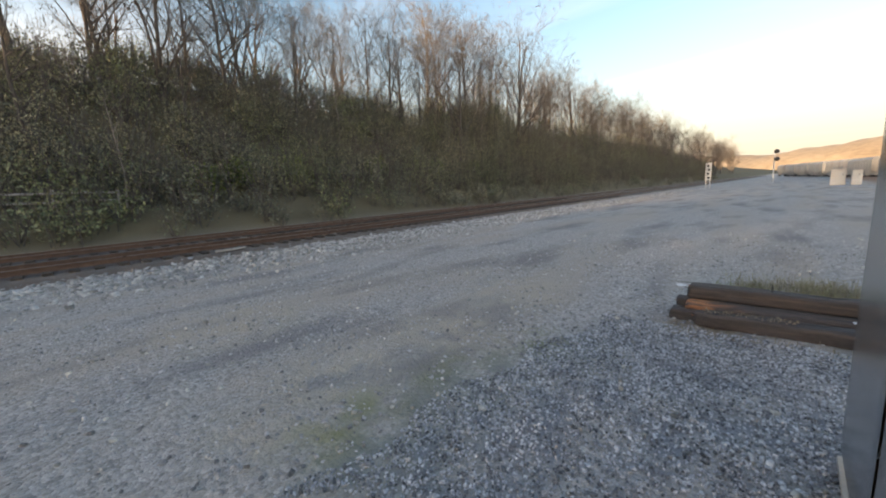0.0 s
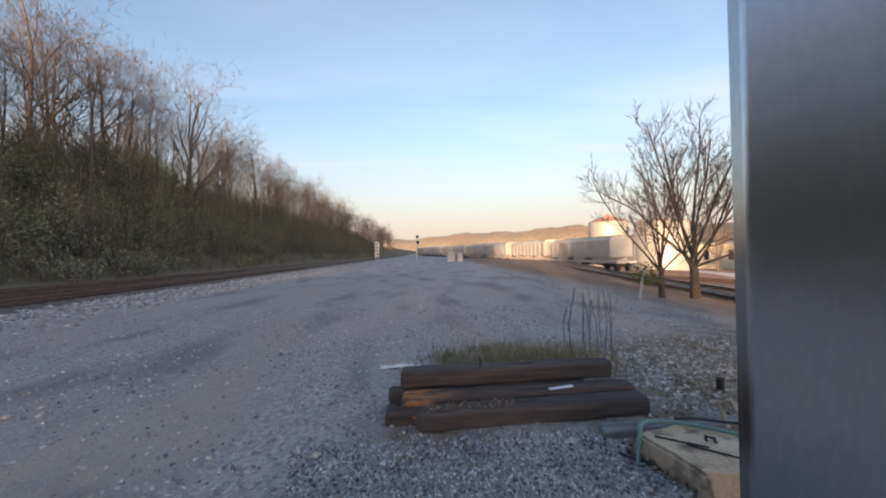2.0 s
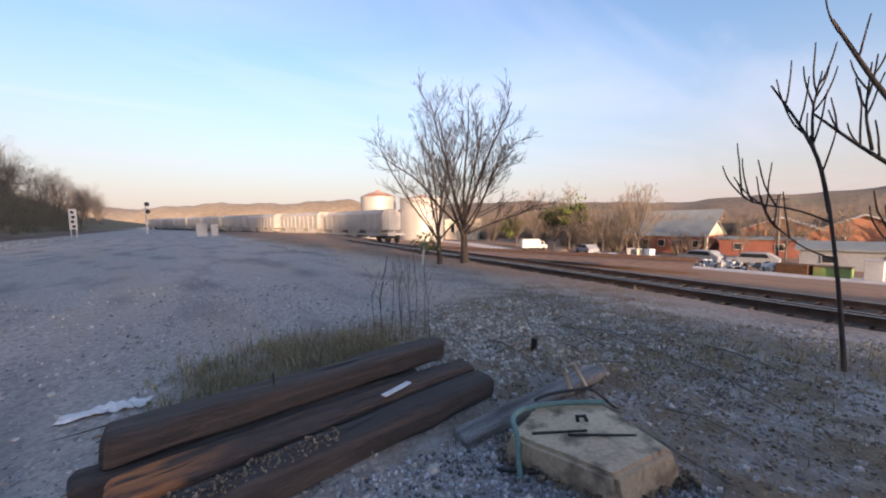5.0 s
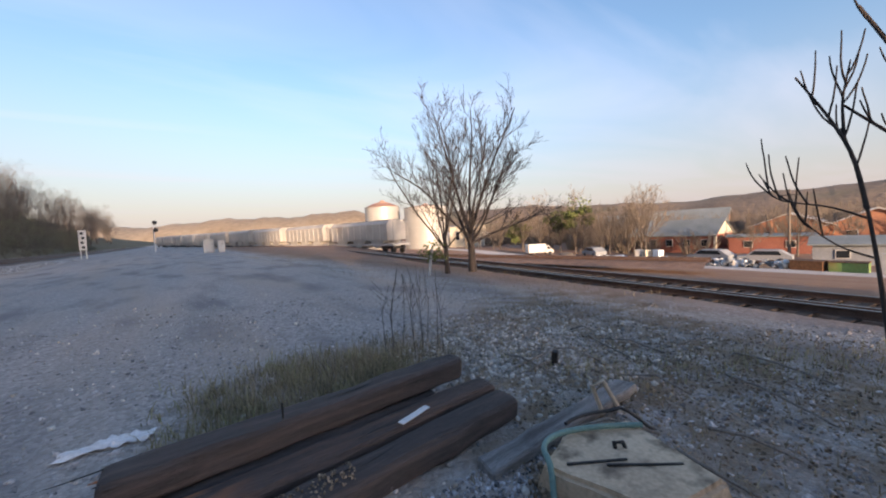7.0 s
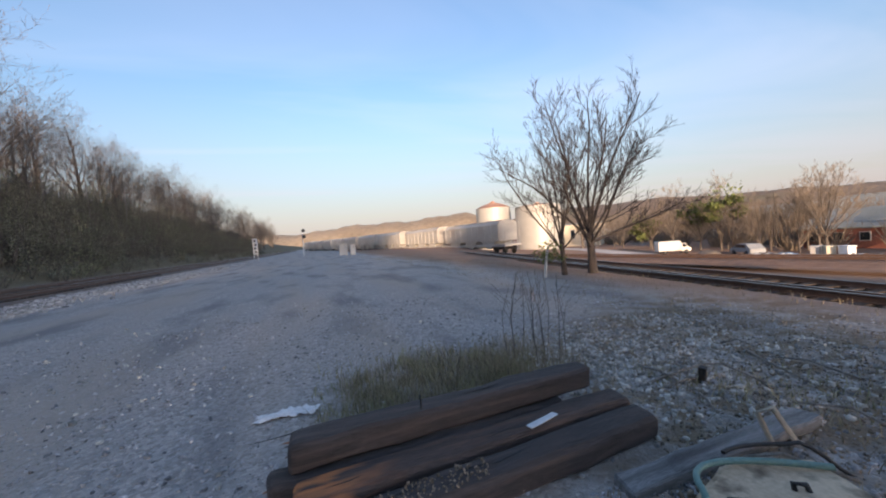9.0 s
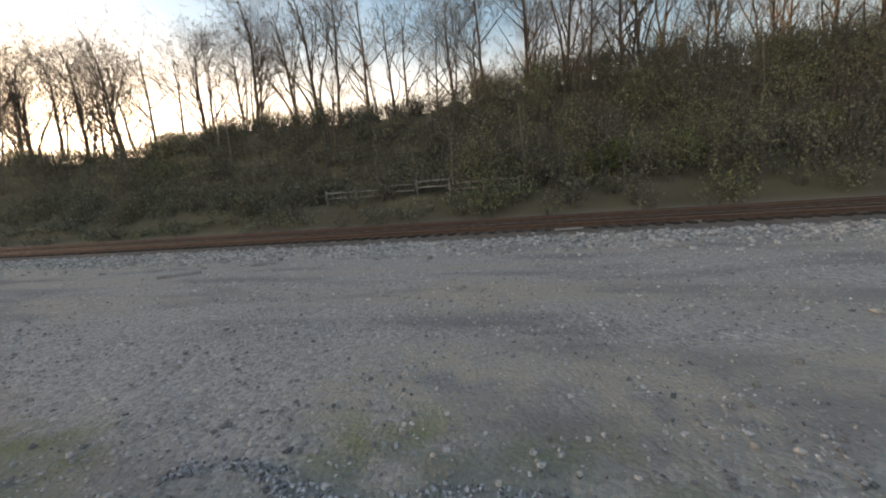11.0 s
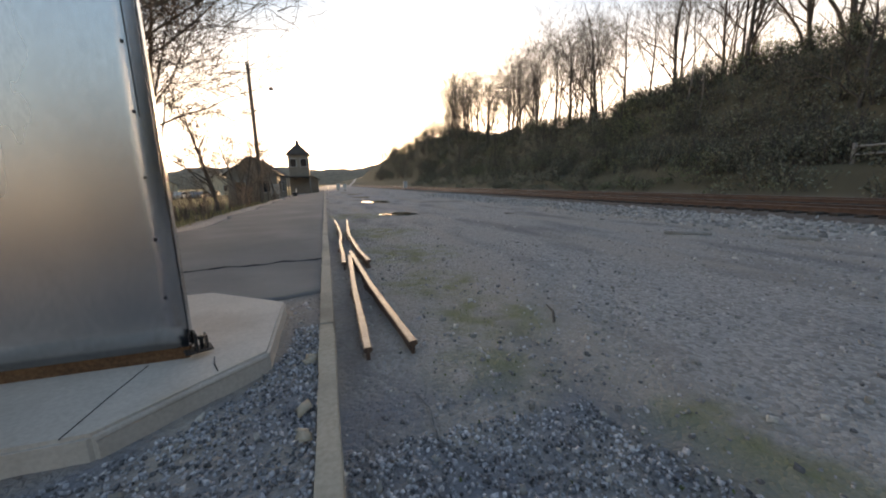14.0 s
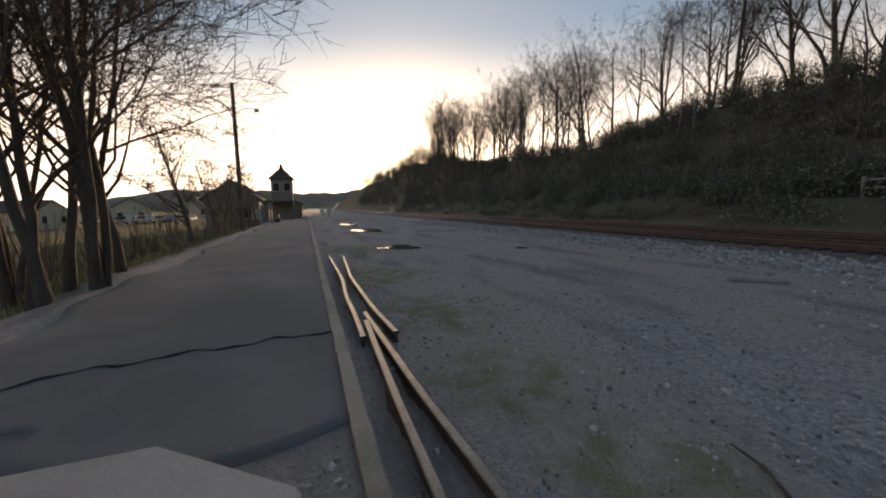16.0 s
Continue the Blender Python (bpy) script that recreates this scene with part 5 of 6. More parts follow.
# ---- metal-clad tower on its octagonal pad, and its neighbour ----
def metal_tower(name, label, x0, x1, y0, y1, z0, z1, bolted):
    """A tall box of brushed sheet: panels, corner strips, bolts, a rusty foot."""
    t = thing(name, label, "metal tower", "metal towers", at=((x0 + x1) / 2, (y0 + y1) / 2, z0))
    w, d, h = x1 - x0, y1 - y0, z1 - z0
    def sheet(nm, wide, tall, at, rot):
        k, m = 14, 20
        u, v = np.meshgrid(np.linspace(-wide / 2, wide / 2, k), np.linspace(0, tall, m))
        dent = 0.004 * np.sin(u * 1.6 + 0.4) * np.cos(v * 1.1) + 0.0015 * np.sin(v * 2.1 + u * 1.3)
        i = np.arange(m - 1)[:, None] * k; j = np.arange(k - 1)[None]
        V = np.stack([u, dent, v], -1).reshape(-1, 3)
        F = np.stack([i + j, i + j + 1, i + k + j + 1, i + k + j], -1).reshape(-1, 4)
        ob = part(nm, mesh_of(nm, V, F, M_STEEL, True), t, at, rot)
        md = ob.modifiers.new("thickness", "SOLIDIFY"); md.thickness, md.offset = 0.006, 0
        return ob
    sheet("panel", w - 0.03, h, (0, d / 2 - 0.006, 0.0), (0, 0, 0))
    sheet("panel", w - 0.03, h, (0, -d / 2 + 0.006, 0.0), (0, 0, 0))
    sheet("panel", d - 0.03, h, (-w / 2 + 0.006, 0, 0.0), (0, 0, 90))
    sheet("panel", d - 0.03, h, (w / 2 - 0.006, 0, 0.0), (0, 0, 90))
    part("cap", box_me("cap", (w + 0.05, d + 0.05, 0.04), M_DARKSTEEL if bolted else M_STEEL, 0.008), t, (0, 0, h))
    bolt = lathe_me("bolt", [(0.0, 0.008), (0.007, 0.007), (0.011, 0.0), (0.011, -0.004)], 8, M_DARKSTEEL)
    for s in range(9 if bolted else 0):
        part("bolt", bolt, t, (-w / 2 + 0.10, d / 2 + 0.004, 0.35 + 0.38 * s), (-90, 0, 0))
    if bolted:
        part("seam", box_me("seam", (0.006, 0.003, h * 0.45), M_DARKSTEEL, 0), t, (-w / 2 + 0.075, d / 2 + 0.003, h * 0.5))
    part("rust_foot", box_me("rust_foot", (w - 0.03, d - 0.03, 0.05), M_RUST, 0.006), t, (0, 0, -0.05), label="rusty steel foot under the sheet")
    if not bolted:
        return t
    # anchors at the corners
    for e in (-1, 1):
        br = part("anchor_bracket", box_me("anchor_bracket", (0.16, 0.12, 0.014), M_DARKSTEEL, 0.003), t, (e * (w / 2 + 0.03), d / 2 - 0.02, -0.04), (0, 0, -25 * e), "dark bolted anchor bracket")
        part("upright", box_me("upright", (0.014, 0.10, 0.12), M_DARKSTEEL, 0.003), br, (0.01, 0, 0.012))
        part("upright", box_me("upright", (0.014, 0.08, 0.09), M_DARKSTEEL, 0.003), br, (-0.05, 0, 0.012))
        part("anchor_bolt", lathe_me("anchor_bolt", [(0.012, 0), (0.012, 0.07), (0.02, 0.07), (0.02, 0.09), (0.0, 0.092)], 6, M_DARKSTEEL), br, (-0.02, 0.02, 0.012))
    return t


metal_tower("metal_tower", "tall brushed aluminium tower bolted to a concrete pad", 2.735, 4.50, -3.84, -3.77, 0.40, 3.32, True)
metal_tower("metal_tower", "tall brushed aluminium tower beside the gravel", 2.13, 2.97, 1.19, 2.13, 0.16, 3.6, False)
# black curve across the panel's upper face, built as a bent tube
tagged(new("black_conduit", tube_me("black_conduit", [(np.array([[3.31, -3.74, 3.34], [3.33, -3.62, 3.25], [3.40, -3.6, 2.95], [3.48, -3.6, 2.78], [3.62, -3.6, 2.64], [3.82, -3.63, 2.58], [4.02, -3.75, 2.57]]), np.full(7, 0.026))], 8, M_BLACK)), "black curve looping down the metal tower", "conduit")
oct_ = [(2.26, -3.70), (2.93, -3.03), (4.40, -3.03), (5.06, -3.70), (5.06, -4.84), (4.40, -5.48), (3.06, -5.48), (2.27, -4.84)]
pad = tagged(new("concrete_pad", prism_me("concrete_pad", oct_[::-1], -0.15, 0.32, M_PAD, 0.02)), "pale octagonal concrete pad under the tower", "concrete pad")
plinth = tagged(new("tower_plinth", box_me("tower_plinth", (1.70, 0.06, 0.06), M_RUST, 0.01)), "rust-stained mortar bed between tower and pad", "plinth")
plinth.matrix_basis = pose(3.61, -3.805, 0.30)
pad2 = tagged(new("concrete_pad", prism_me("concrete_pad", [(2.12, 1.18), (2.98, 1.18), (2.98, 2.14), (2.12, 2.14)], -0.15, 0.115, M_PAD, 0.02)), "small concrete pad under the second tower", "concrete pad")
part("crack", tube_me("crack", [(np.array([[2.52, -3.50, 0.321], [2.57, -3.61, 0.321], [2.60, -3.73, 0.321]]), np.array([0.004, 0.005, 0.003]))], 4, M_CRACK), pad, label="short dark crack")
part("joint", tube_me("joint", [(np.array([[3.05, -3.04, 0.3205], [3.02, -3.4, 0.3205], [2.98, -3.74, 0.3205]]), np.full(3, 0.0035))], 4, M_CRACK), pad, label="thin dark joint line")
part("weathered_edge", tube_me("weathered_edge", [(np.array([[2.28, -3.70, 0.285], [2.6, -3.38, 0.29], [2.93, -3.05, 0.285]]), np.full(3, 0.02))], 6, M_PAD), pad, label="rounded worn edge")

# ---- kerb, platform and loose rails ----
kerb = thing("kerb", "long worn concrete platform kerb with chipped edges", "kerb", kind="structure")
y, k = -1.95, 0
while y > -97:
    ln = 2.4 if y > -30 else 6.0
    broken = k == 0
    me = box_me("kerb_stone", (0.13 if not broken else 0.12, ln - 0.015, 0.30), M_CONC, 0.016, wear=0.016, cuts=7, seed=k, seg=2)
    ym = y - ln / 2
    part("kerb_stone", me, kerb, (1.875 - 0.009 * (ym + 3), ym, -0.075 + rng.uniform(-0.006, 0.006)), (0, rng.uniform(-1, 1), 0.5 + rng.uniform(-0.25, 0.25)))
    y -= ln; k += 1
for q in range(9):
    ob = new("concrete_chip", mesh_of("concrete_chip", OCT * np.array([1.2, 0.9, 0.5]), OF, M_CONC)); s = rng.uniform(0.03, 0.075)
    ob.matrix_basis = pose(1.93 + rng.uniform(0, 0.12), rng.uniform(-3.9, -2.1), 0.2, 20, 10, rng.uniform(0, 360)) @ Matrix.Scale(s, 4)
    tagged(ob, "broken concrete chip fallen from the kerb", "concrete chip", "kerb chips")

ys = np.concatenate([np.linspace(-5.55, -14, 60), np.linspace(-14.5, -96, 60)])
us = np.linspace(0, 1, 22)
PV = []
for y in ys:
    xa = 1.905 - 0.009 * (y + 3); xb = 5.6 + 0.2 * math.sin(y * 0.9) + 0.1 * math.sin(y * 2.3) + 0.008 * (-y)
    for u in us:
        x = xa + (xb - xa) * u
        PV.append((x, y + (0.25 * math.sin(u * 7) if y > -6 else 0), 0.205 + 0.012 * math.sin(x * 2 + y) + 0.02 * u))
i = np.arange(len(ys) - 1)[:, None] * 22; j = np.arange(21)[None]
plat = new("pavement", mesh_of("pavement", PV, np.stack([i + j, i + j + 1, i + 22 + j + 1, i + 22 + j], -1).reshape(-1, 4), M_ASPHALT, True))
md = plat.modifiers.new("thickness", "SOLIDIFY"); md.thickness, md.offset = 0.14, 1
tagged(plat, "worn grey asphalt platform along the kerb", "pavement", kind="structure")
q = np.linspace(0, 1, 30)
cx = 1.98 + 3.0 * q; cy = -7.48 + 0.6 * q ** 2 + 0.05 * np.sin(q * 23) + 0.03 * np.sin(q * 51)
cz = 0.213 + 0.012 * np.sin(cx * 2 + cy) + 0.02 * (cx - 1.65) / 3.5
tagged(new("asphalt_crack", tube_me("asphalt_crack", [(np.stack([cx, cy, cz - 0.011], 1), 0.015 + 0.008 * np.sin(q * 40))], 5, M_CRACK)), "dark patched crack across the asphalt platform", "crack", kind="structure")


def loose_rail(pts, label, group="loose rails"):
    """A rail along a bent line of (x, y, z)."""
    P = np.array(pts, float); k = 24
    s = np.linspace(0, len(P) - 1, k)
    L = np.stack([np.interp(s, np.arange(len(P)), P[:, c]) for c in range(3)], 1)
    for _ in range(2):
        L[1:-1] = (L[:-2] + 2 * L[1:-1] + L[2:]) / 4
    o = np.array(rail_outline()); n = len(o)
    T = np.gradient(L, axis=0); T /= np.linalg.norm(T, axis=1)[:, None]
    S = np.stack([-T[:, 1], T[:, 0], np.zeros(k)], 1)
    V = (L[:, None] + S[:, None] * o[None, :, :1] + np.array([0, 0, 1.0]) * o[None, :, 1:]).reshape(-1, 3)
    F, idx = [], []
    for a in range(k - 1):
        for b in range(n):
            c = (b + 1) % n
            F.append((a * n + b, a * n + c, (a + 1) * n + c, (a + 1) * n + b)); idx.append(1 if b in (6, 7, 8) else 0)
    F += [tuple(range(n))[::-1], tuple((k - 1) * n + b for b in range(n))]; idx += [0, 0]
    return tagged(new("loose_rail", mesh_of("loose_rail", V, F, [M_RAIL, M_RAILTOP_GLINT], idx=idx)), label, "rail", group)


loose_rail([(1.575, -3.90, -0.03), (1.56, -5.8, -0.03), (1.50, -8.0, -0.03)], "long rusty rail lying beside the kerb")
loose_rail([(1.20, -3.90, -0.03), (1.345, -5.8, -0.03), (1.46, -8.4, -0.03)], "long rusty rail lying slantwise on gravel")
loose_rail([(1.625, -7.35, -0.03), (1.61, -8.4, -0.03), (1.63, -9.6, -0.03), (1.55, -11.2, -0.03), (1.64, -15.1, -0.03)], "bent rusty wing rail beside the kerb")
loose_rail([(1.21, -7.38, -0.03), (1.30, -8.6, -0.03), (1.33, -10.0, -0.03), (1.36, -11.4, -0.03), (1.21, -15.0, -0.03)], "bent rusty wing rail crossing the pair")
loose_rail([(1.80, -2.13, -0.02), (1.4, -2.0, -0.02), (1.0, -1.88, -0.02)], "short rusty rail lying across the kerb's end")
tagged(new("wire", tube_me("wire", [(np.array([[1.32, -3.35, 0.02], [1.28, -3.1, 0.05], [1.3, -2.85, 0.03], [1.2, -2.65, 0.015]]), np.full(4, 0.006))], 5, M_PLANK)), "thin pale wire curled on the gravel", "wire")
tagged(new("dead_branch", tube_me("dead_branch", [(np.array([[-0.3, -4.1, 0.02], [-0.42, -4.3, 0.05], [-0.5, -4.55, 0.03]]), np.array([0.014, 0.012, 0.008]))], 5, M_BARK)), "dark stick lying on the gravel", "branch", "dead branches")

# ---- puddles ----
def puddle(x, y, w, d, seed):
    a = np.linspace(0, 2 * np.pi, 40, endpoint=False)
    rr = 1 + 0.25 * np.sin(3 * a + seed) + 0.15 * np.sin(5 * a + 2 * seed) + 0.08 * np.sin(11 * a + seed)
    z = float(np.max(height(x + w * np.cos(a) * rr * 0.8, y + d * np.sin(a) * rr * 0.8))) + 0.012
    V = np.concatenate([np.stack([x + w * np.cos(a) * rr, y + d * np.sin(a) * rr, np.full(40, z)], 1), [[x, y, z]]])
    tagged(new("puddle", mesh_of("puddle", V, [(i, (i + 1) % 40, 40) for i in range(40)], M_WATER)), "shallow bright puddle on the gravel", "puddle", "puddles", "structure")


for n_, (x, y, w, d) in enumerate(((-1.3, -17.9, 0.7, 0.8), (-1.8, -30.0, 1.0, 1.6), (-1.6, -41, 0.9, 1.9), (-1.5, -53, 1.0, 2.2), (-0.9, -67, 0.8, 2.2), (-5.7, -15.5, 0.2, 0.25))):
    puddle(x, y, w, d, n_ + 1.0)

# ---- lamp pole, station house, distant signals to the south ----
pole = thing("lamp_pole", "tall weathered wooden pole with a small lamp", "lamp pole", at=(6.75, -32.5, hz(6.75, -32.5)))
part("pole", lathe_me("pole", [(0.17, -0.3), (0.15, 3), (0.12, 10.2), (0.0, 10.25)], 10, M_POLE), pole)
arm = part("lamp_arm", tube_me("lamp_arm", [(np.array([[0, 0, 8.1], [-0.6, 0.1, 8.5], [-1.4, 0.1, 8.55]]), np.full(3, 0.03))], 6, M_DARKSTEEL), pole)
part("lamp_head", lathe_me("lamp_head", [(0.0, 0.16), (0.08, 0.14), (0.2, 0.0), (0.17, -0.06), (0.0, -0.1)], 12, M_DARKSTEEL), pole, (-1.45, 0.1, 8.42), label="dark enamelled lamp shade")


def window(parent, wide, tall, at, rot, deep=0.1):
    w = part("window", box_me("window", (wide, deep, tall), M_WHITE, 0.01), parent, at, rot)
    part("pane", box_me("pane", (wide - 0.16, 0.02, tall - 0.16), M_GLASS, 0), w, (0, deep / 2 + 0.004, 0.08))
    part("pane", box_me("pane", (wide - 0.16, 0.02, tall - 0.16), M_GLASS, 0), w, (0, -deep / 2 - 0.004, 0.08))
    return w


def gabled(name, label, category, x, y, z, w, d, eave, ridge, wall, roof, rot=0, windows=0, over=0.35, group="", side_windows=0, door=True):
    """A gabled building, its ridge along its own y."""
    h = thing(name, label, category, group, at=(x, y, z), rot=(0, 0, rot))
    part("wall", prism_me("wall", [(-w / 2, -0.4), (w / 2, -0.4), (w / 2, eave), (0, ridge), (-w / 2, eave)], -d / 2, d / 2, wall, axis="y"), h)
    sl = (ridge - eave) / (w / 2)
    for s in (-1, 1):
        o = [(0, ridge + 0.02), (s * (w / 2 + over), eave - sl * over + 0.02), (s * (w / 2 + over), eave - sl * over + 0.16), (0, ridge + 0.18)]
        part("roof", prism_me("roof", o if s < 0 else o[::-1], -d / 2 - over, d / 2 + over, roof, axis="y"), h)
    for k in range(windows):
        window(h, min(1.1, w / windows * 0.5), eave * 0.42, (-w / 2 + w * (k + 0.5) / windows, d / 2 + 0.02, eave * 0.35), (0, 0, 0))
    for k in range(side_windows):
        for s in (-1, 1):
            window(h, 1.0, eave * 0.42, (s * (w / 2 + 0.02), -d / 2 + d * (k + 0.5) / side_windows, eave * 0.35), (0, 0, 90))
    return h


gabled("station_house", "grey-brown wooden station house with shingle roof", "house", 10.0, -52.5, hz(10, -52), 5.2, 9.5, 3.4, 5.2, M_HOUSE, M_HOUSEROOF, 0, 2, side_windows=3)
tw = thing("station_tower", "square wooden signal tower with peaked roof", "tower", at=(5.9, -63.5, 0))
part("wall", box_me("wall", (2.9, 2.9, 6.1), M_HOUSE, 0.02), tw)
part("roof", lathe_me("roof", [(2.45, 6.0), (2.45, 6.12), (0.35, 7.7), (0.3, 8.1), (0.0, 8.5)], 4, M_HOUSEROOF, False), tw, rot=(0, 0, 45))
for s in (-0.75, 0.75):
    window(tw, 1.0, 1.3, (s, 1.47, 4.2), (0, 0, 0)); window(tw, 1.0, 1.3, (-1.47, s, 4.2), (0, 0, 90))
part("porch", box_me("porch", (3.4, 3.2, 0.18), M_HOUSEROOF, 0.02), tw, (0, 2.2, 2.6))
for s in (-1.5, 1.5):
    part("porch_post", box_me("porch_post", (0.14, 0.14, 2.6), M_HOUSE, 0.01), tw, (s, 3.6, 0))
gabled("station_shed", "low dark shed attached near the platform", "shed", 5.1, -69.0, 0, 3.4, 5, 2.4, 3.3, M_HOUSE, M_HOUSEROOF, 0, 1)
sg = thing("notice_board", "white notice board on two posts", "notice board", at=(7.5, -46.0, hz(7.5, -46)))
part("board", box_me("board", (0.9, 0.05, 1.1), M_WHITE, 0.01), sg, (0, 0, 0.6))
for s in (-0.4, 0.4):
    part("post", box_me("post", (0.07, 0.07, 0.7), M_WHITE, 0.008), sg, (s, 0, 0))
bn = thing("bench", "white slatted bench on the platform", "bench", at=(5.6, -47.0, 0.24), rot=(0, 0, 90))
for k in range(3):
    part("slat", box_me("slat", (1.7, 0.11, 0.03), M_WHITE, 0.005), bn, (0, -0.14 + 0.14 * k, 0.42)); part("slat", box_me("slat", (1.7, 0.03, 0.10), M_WHITE, 0.005), bn, (0, 0.22, 0.5 + 0.14 * k))
for s in (-0.7, 0.7):
    part("leg", box_me("leg", (0.06, 0.42, 0.42), M_DARKSTEEL, 0.005), bn, (s, 0.03, 0))
for x, y, hgt in ((-0.2, -82, 1.5), (-1.6, -83, 1.5), (-12.6, -72, 1.7)):
    c = thing("relay_box", "small white relay box on a post", "relay box", "relay boxes", at=(x, y, 0))
    part("cabinet", box_me("cabinet", (0.7, 0.5, hgt - 0.4), M_WHITE, 0.02), c, (0, 0, 0.4)); part("post", box_me("post", (0.16, 0.16, 0.45), M_DARKSTEEL, 0.01), c, (0, 0, -0.02)); part("lid", box_me("lid", (0.8, 0.6, 0.06), M_WHITE, 0.01), c, (0, 0, hgt))


def car(x, y, z, rot, paint, label):
    c = thing("parked_car", label, "car", "parked cars", at=(x, y, z), rot=(0, 0, rot))
    part("body", prism_me("body", [(-2.1, 0.35), (2.1, 0.35), (2.1, 0.8), (1.35, 0.9), (0.75, 1.42), (-1.2, 1.42), (-1.9, 0.95), (-2.1, 0.85)], -0.85, 0.85, paint, 0.05, axis="y"), c)
    part("side_glass", prism_me("side_glass", [(-1.35, 0.95), (1.1, 0.95), (0.7, 1.34), (-1.1, 1.34)], -0.86, 0.86, M_GLASS, axis="y"), c)
    wm = lathe_me("wheel", [(0.0, -0.11), (0.31, -0.11), (0.33, 0.0), (0.31, 0.11), (0.0, 0.11)], 14, M_BLACK)
    for sx in (-1.3, 1.3):
        for sy in (-0.78, 0.78):
            part("wheel", wm, c, (sx, sy, 0.33), (90, 0, 0))
    return c


for k in range(9):
    car(26 + 2.9 * (k % 5) + rng.uniform(-0.3, 0.3), -84 - 7 * (k // 5), hz(28, -86), 80 + rng.uniform(-6, 6), M_WHITE if k % 3 else M_GREYWALL, "pale car parked in the far lot")
lot = [gabled("far_house", "pale gabled house beyond the far lot", "house", x, y, hz(x, y), 8, 12, 4, 6.5, M_TAN, M_HOUSEROOF, a, 2, group="far houses") for x, y, a in ((46, -120, 20), (62, -112, 70), (34, -135, 0), (78, -100, 40))]

# ---- signals and cabinets to the north ----
sm = thing("signal_mast", "white signal panel with dark lenses on legs", "railway signal", at=(-8.6, 72.5, 0.0), rot=(0, 0, 8))
part("panel", box_me("panel", (0.8, 0.22, 2.75), M_WHITE, 0.03), sm, (0, 0, 1.2))
for s in (-0.32, 0.32):
    part("leg", box_me("leg", (0.13, 0.13, 1.25), M_WHITE, 0.01), sm, (s * 0.85, 0, -0.05))
for k in range(4):
    part("lens", lathe_me("lens", [(0.0, 0.08), (0.15, 0.06), (0.19, -0.02)], 14, M_BLACK), sm, (0.05 - 0.1 * (k % 2), -0.12, 1.6 + 0.64 * k), (90, 0, 0), "dark round signal lens")
dw = thing("tall_signal", "tall slim signal mast with black heads", "railway signal", at=(-1.4, 92, 0))
part("mast", lathe_me("mast", [(0.12, 0), (0.09, 5.2), (0.0, 5.25)], 10, M_WHITE), dw)
for x, z in ((0.25, 5.7), (0.35, 4.3)):
    h = part("head", lathe_me("head", [(0.0, -0.1), (0.36, -0.1), (0.4, 0.0), (0.36, 0.1), (0.0, 0.1)], 18, M_BLACK), dw, (x, -0.15, z), (90, 0, 0), "round black signal head")
for x, y, w, hgt in ((5.3, 62.6, 1.25, 1.8), (6.7, 61.5, 0.8, 1.6)):
    c = thing("relay_cabinet", "pale painted relay cabinet on the gravel", "relay cabinet", "relay cabinets", at=(x, y, -0.02))
    part("body", box_me("body", (w, 1.1, hgt), M_WHITE, 0.03), c)
    part("door", box_me("door", (w - 0.2, 0.03, hgt - 0.3), M_WHITE, 0.008), c, (0, -0.56, 0.12)); part("roof", box_me("roof", (w + 0.15, 1.3, 0.08), M_WHITE, 0.02), c, (0, 0, hgt))
    part("handle", box_me("handle", (0.04, 0.04, 0.2), M_DARKSTEEL, 0.005), c, (w / 2 - 0.25, -0.59, 1.1))

# ---- standing train of covered hoppers ----
wheel = lathe_me("wheel", [(0.0, -0.07), (0.42, -0.07), (0.46, -0.05), (0.46, 0.07), (0.0, 0.07)], 16, M_DARKSTEEL)


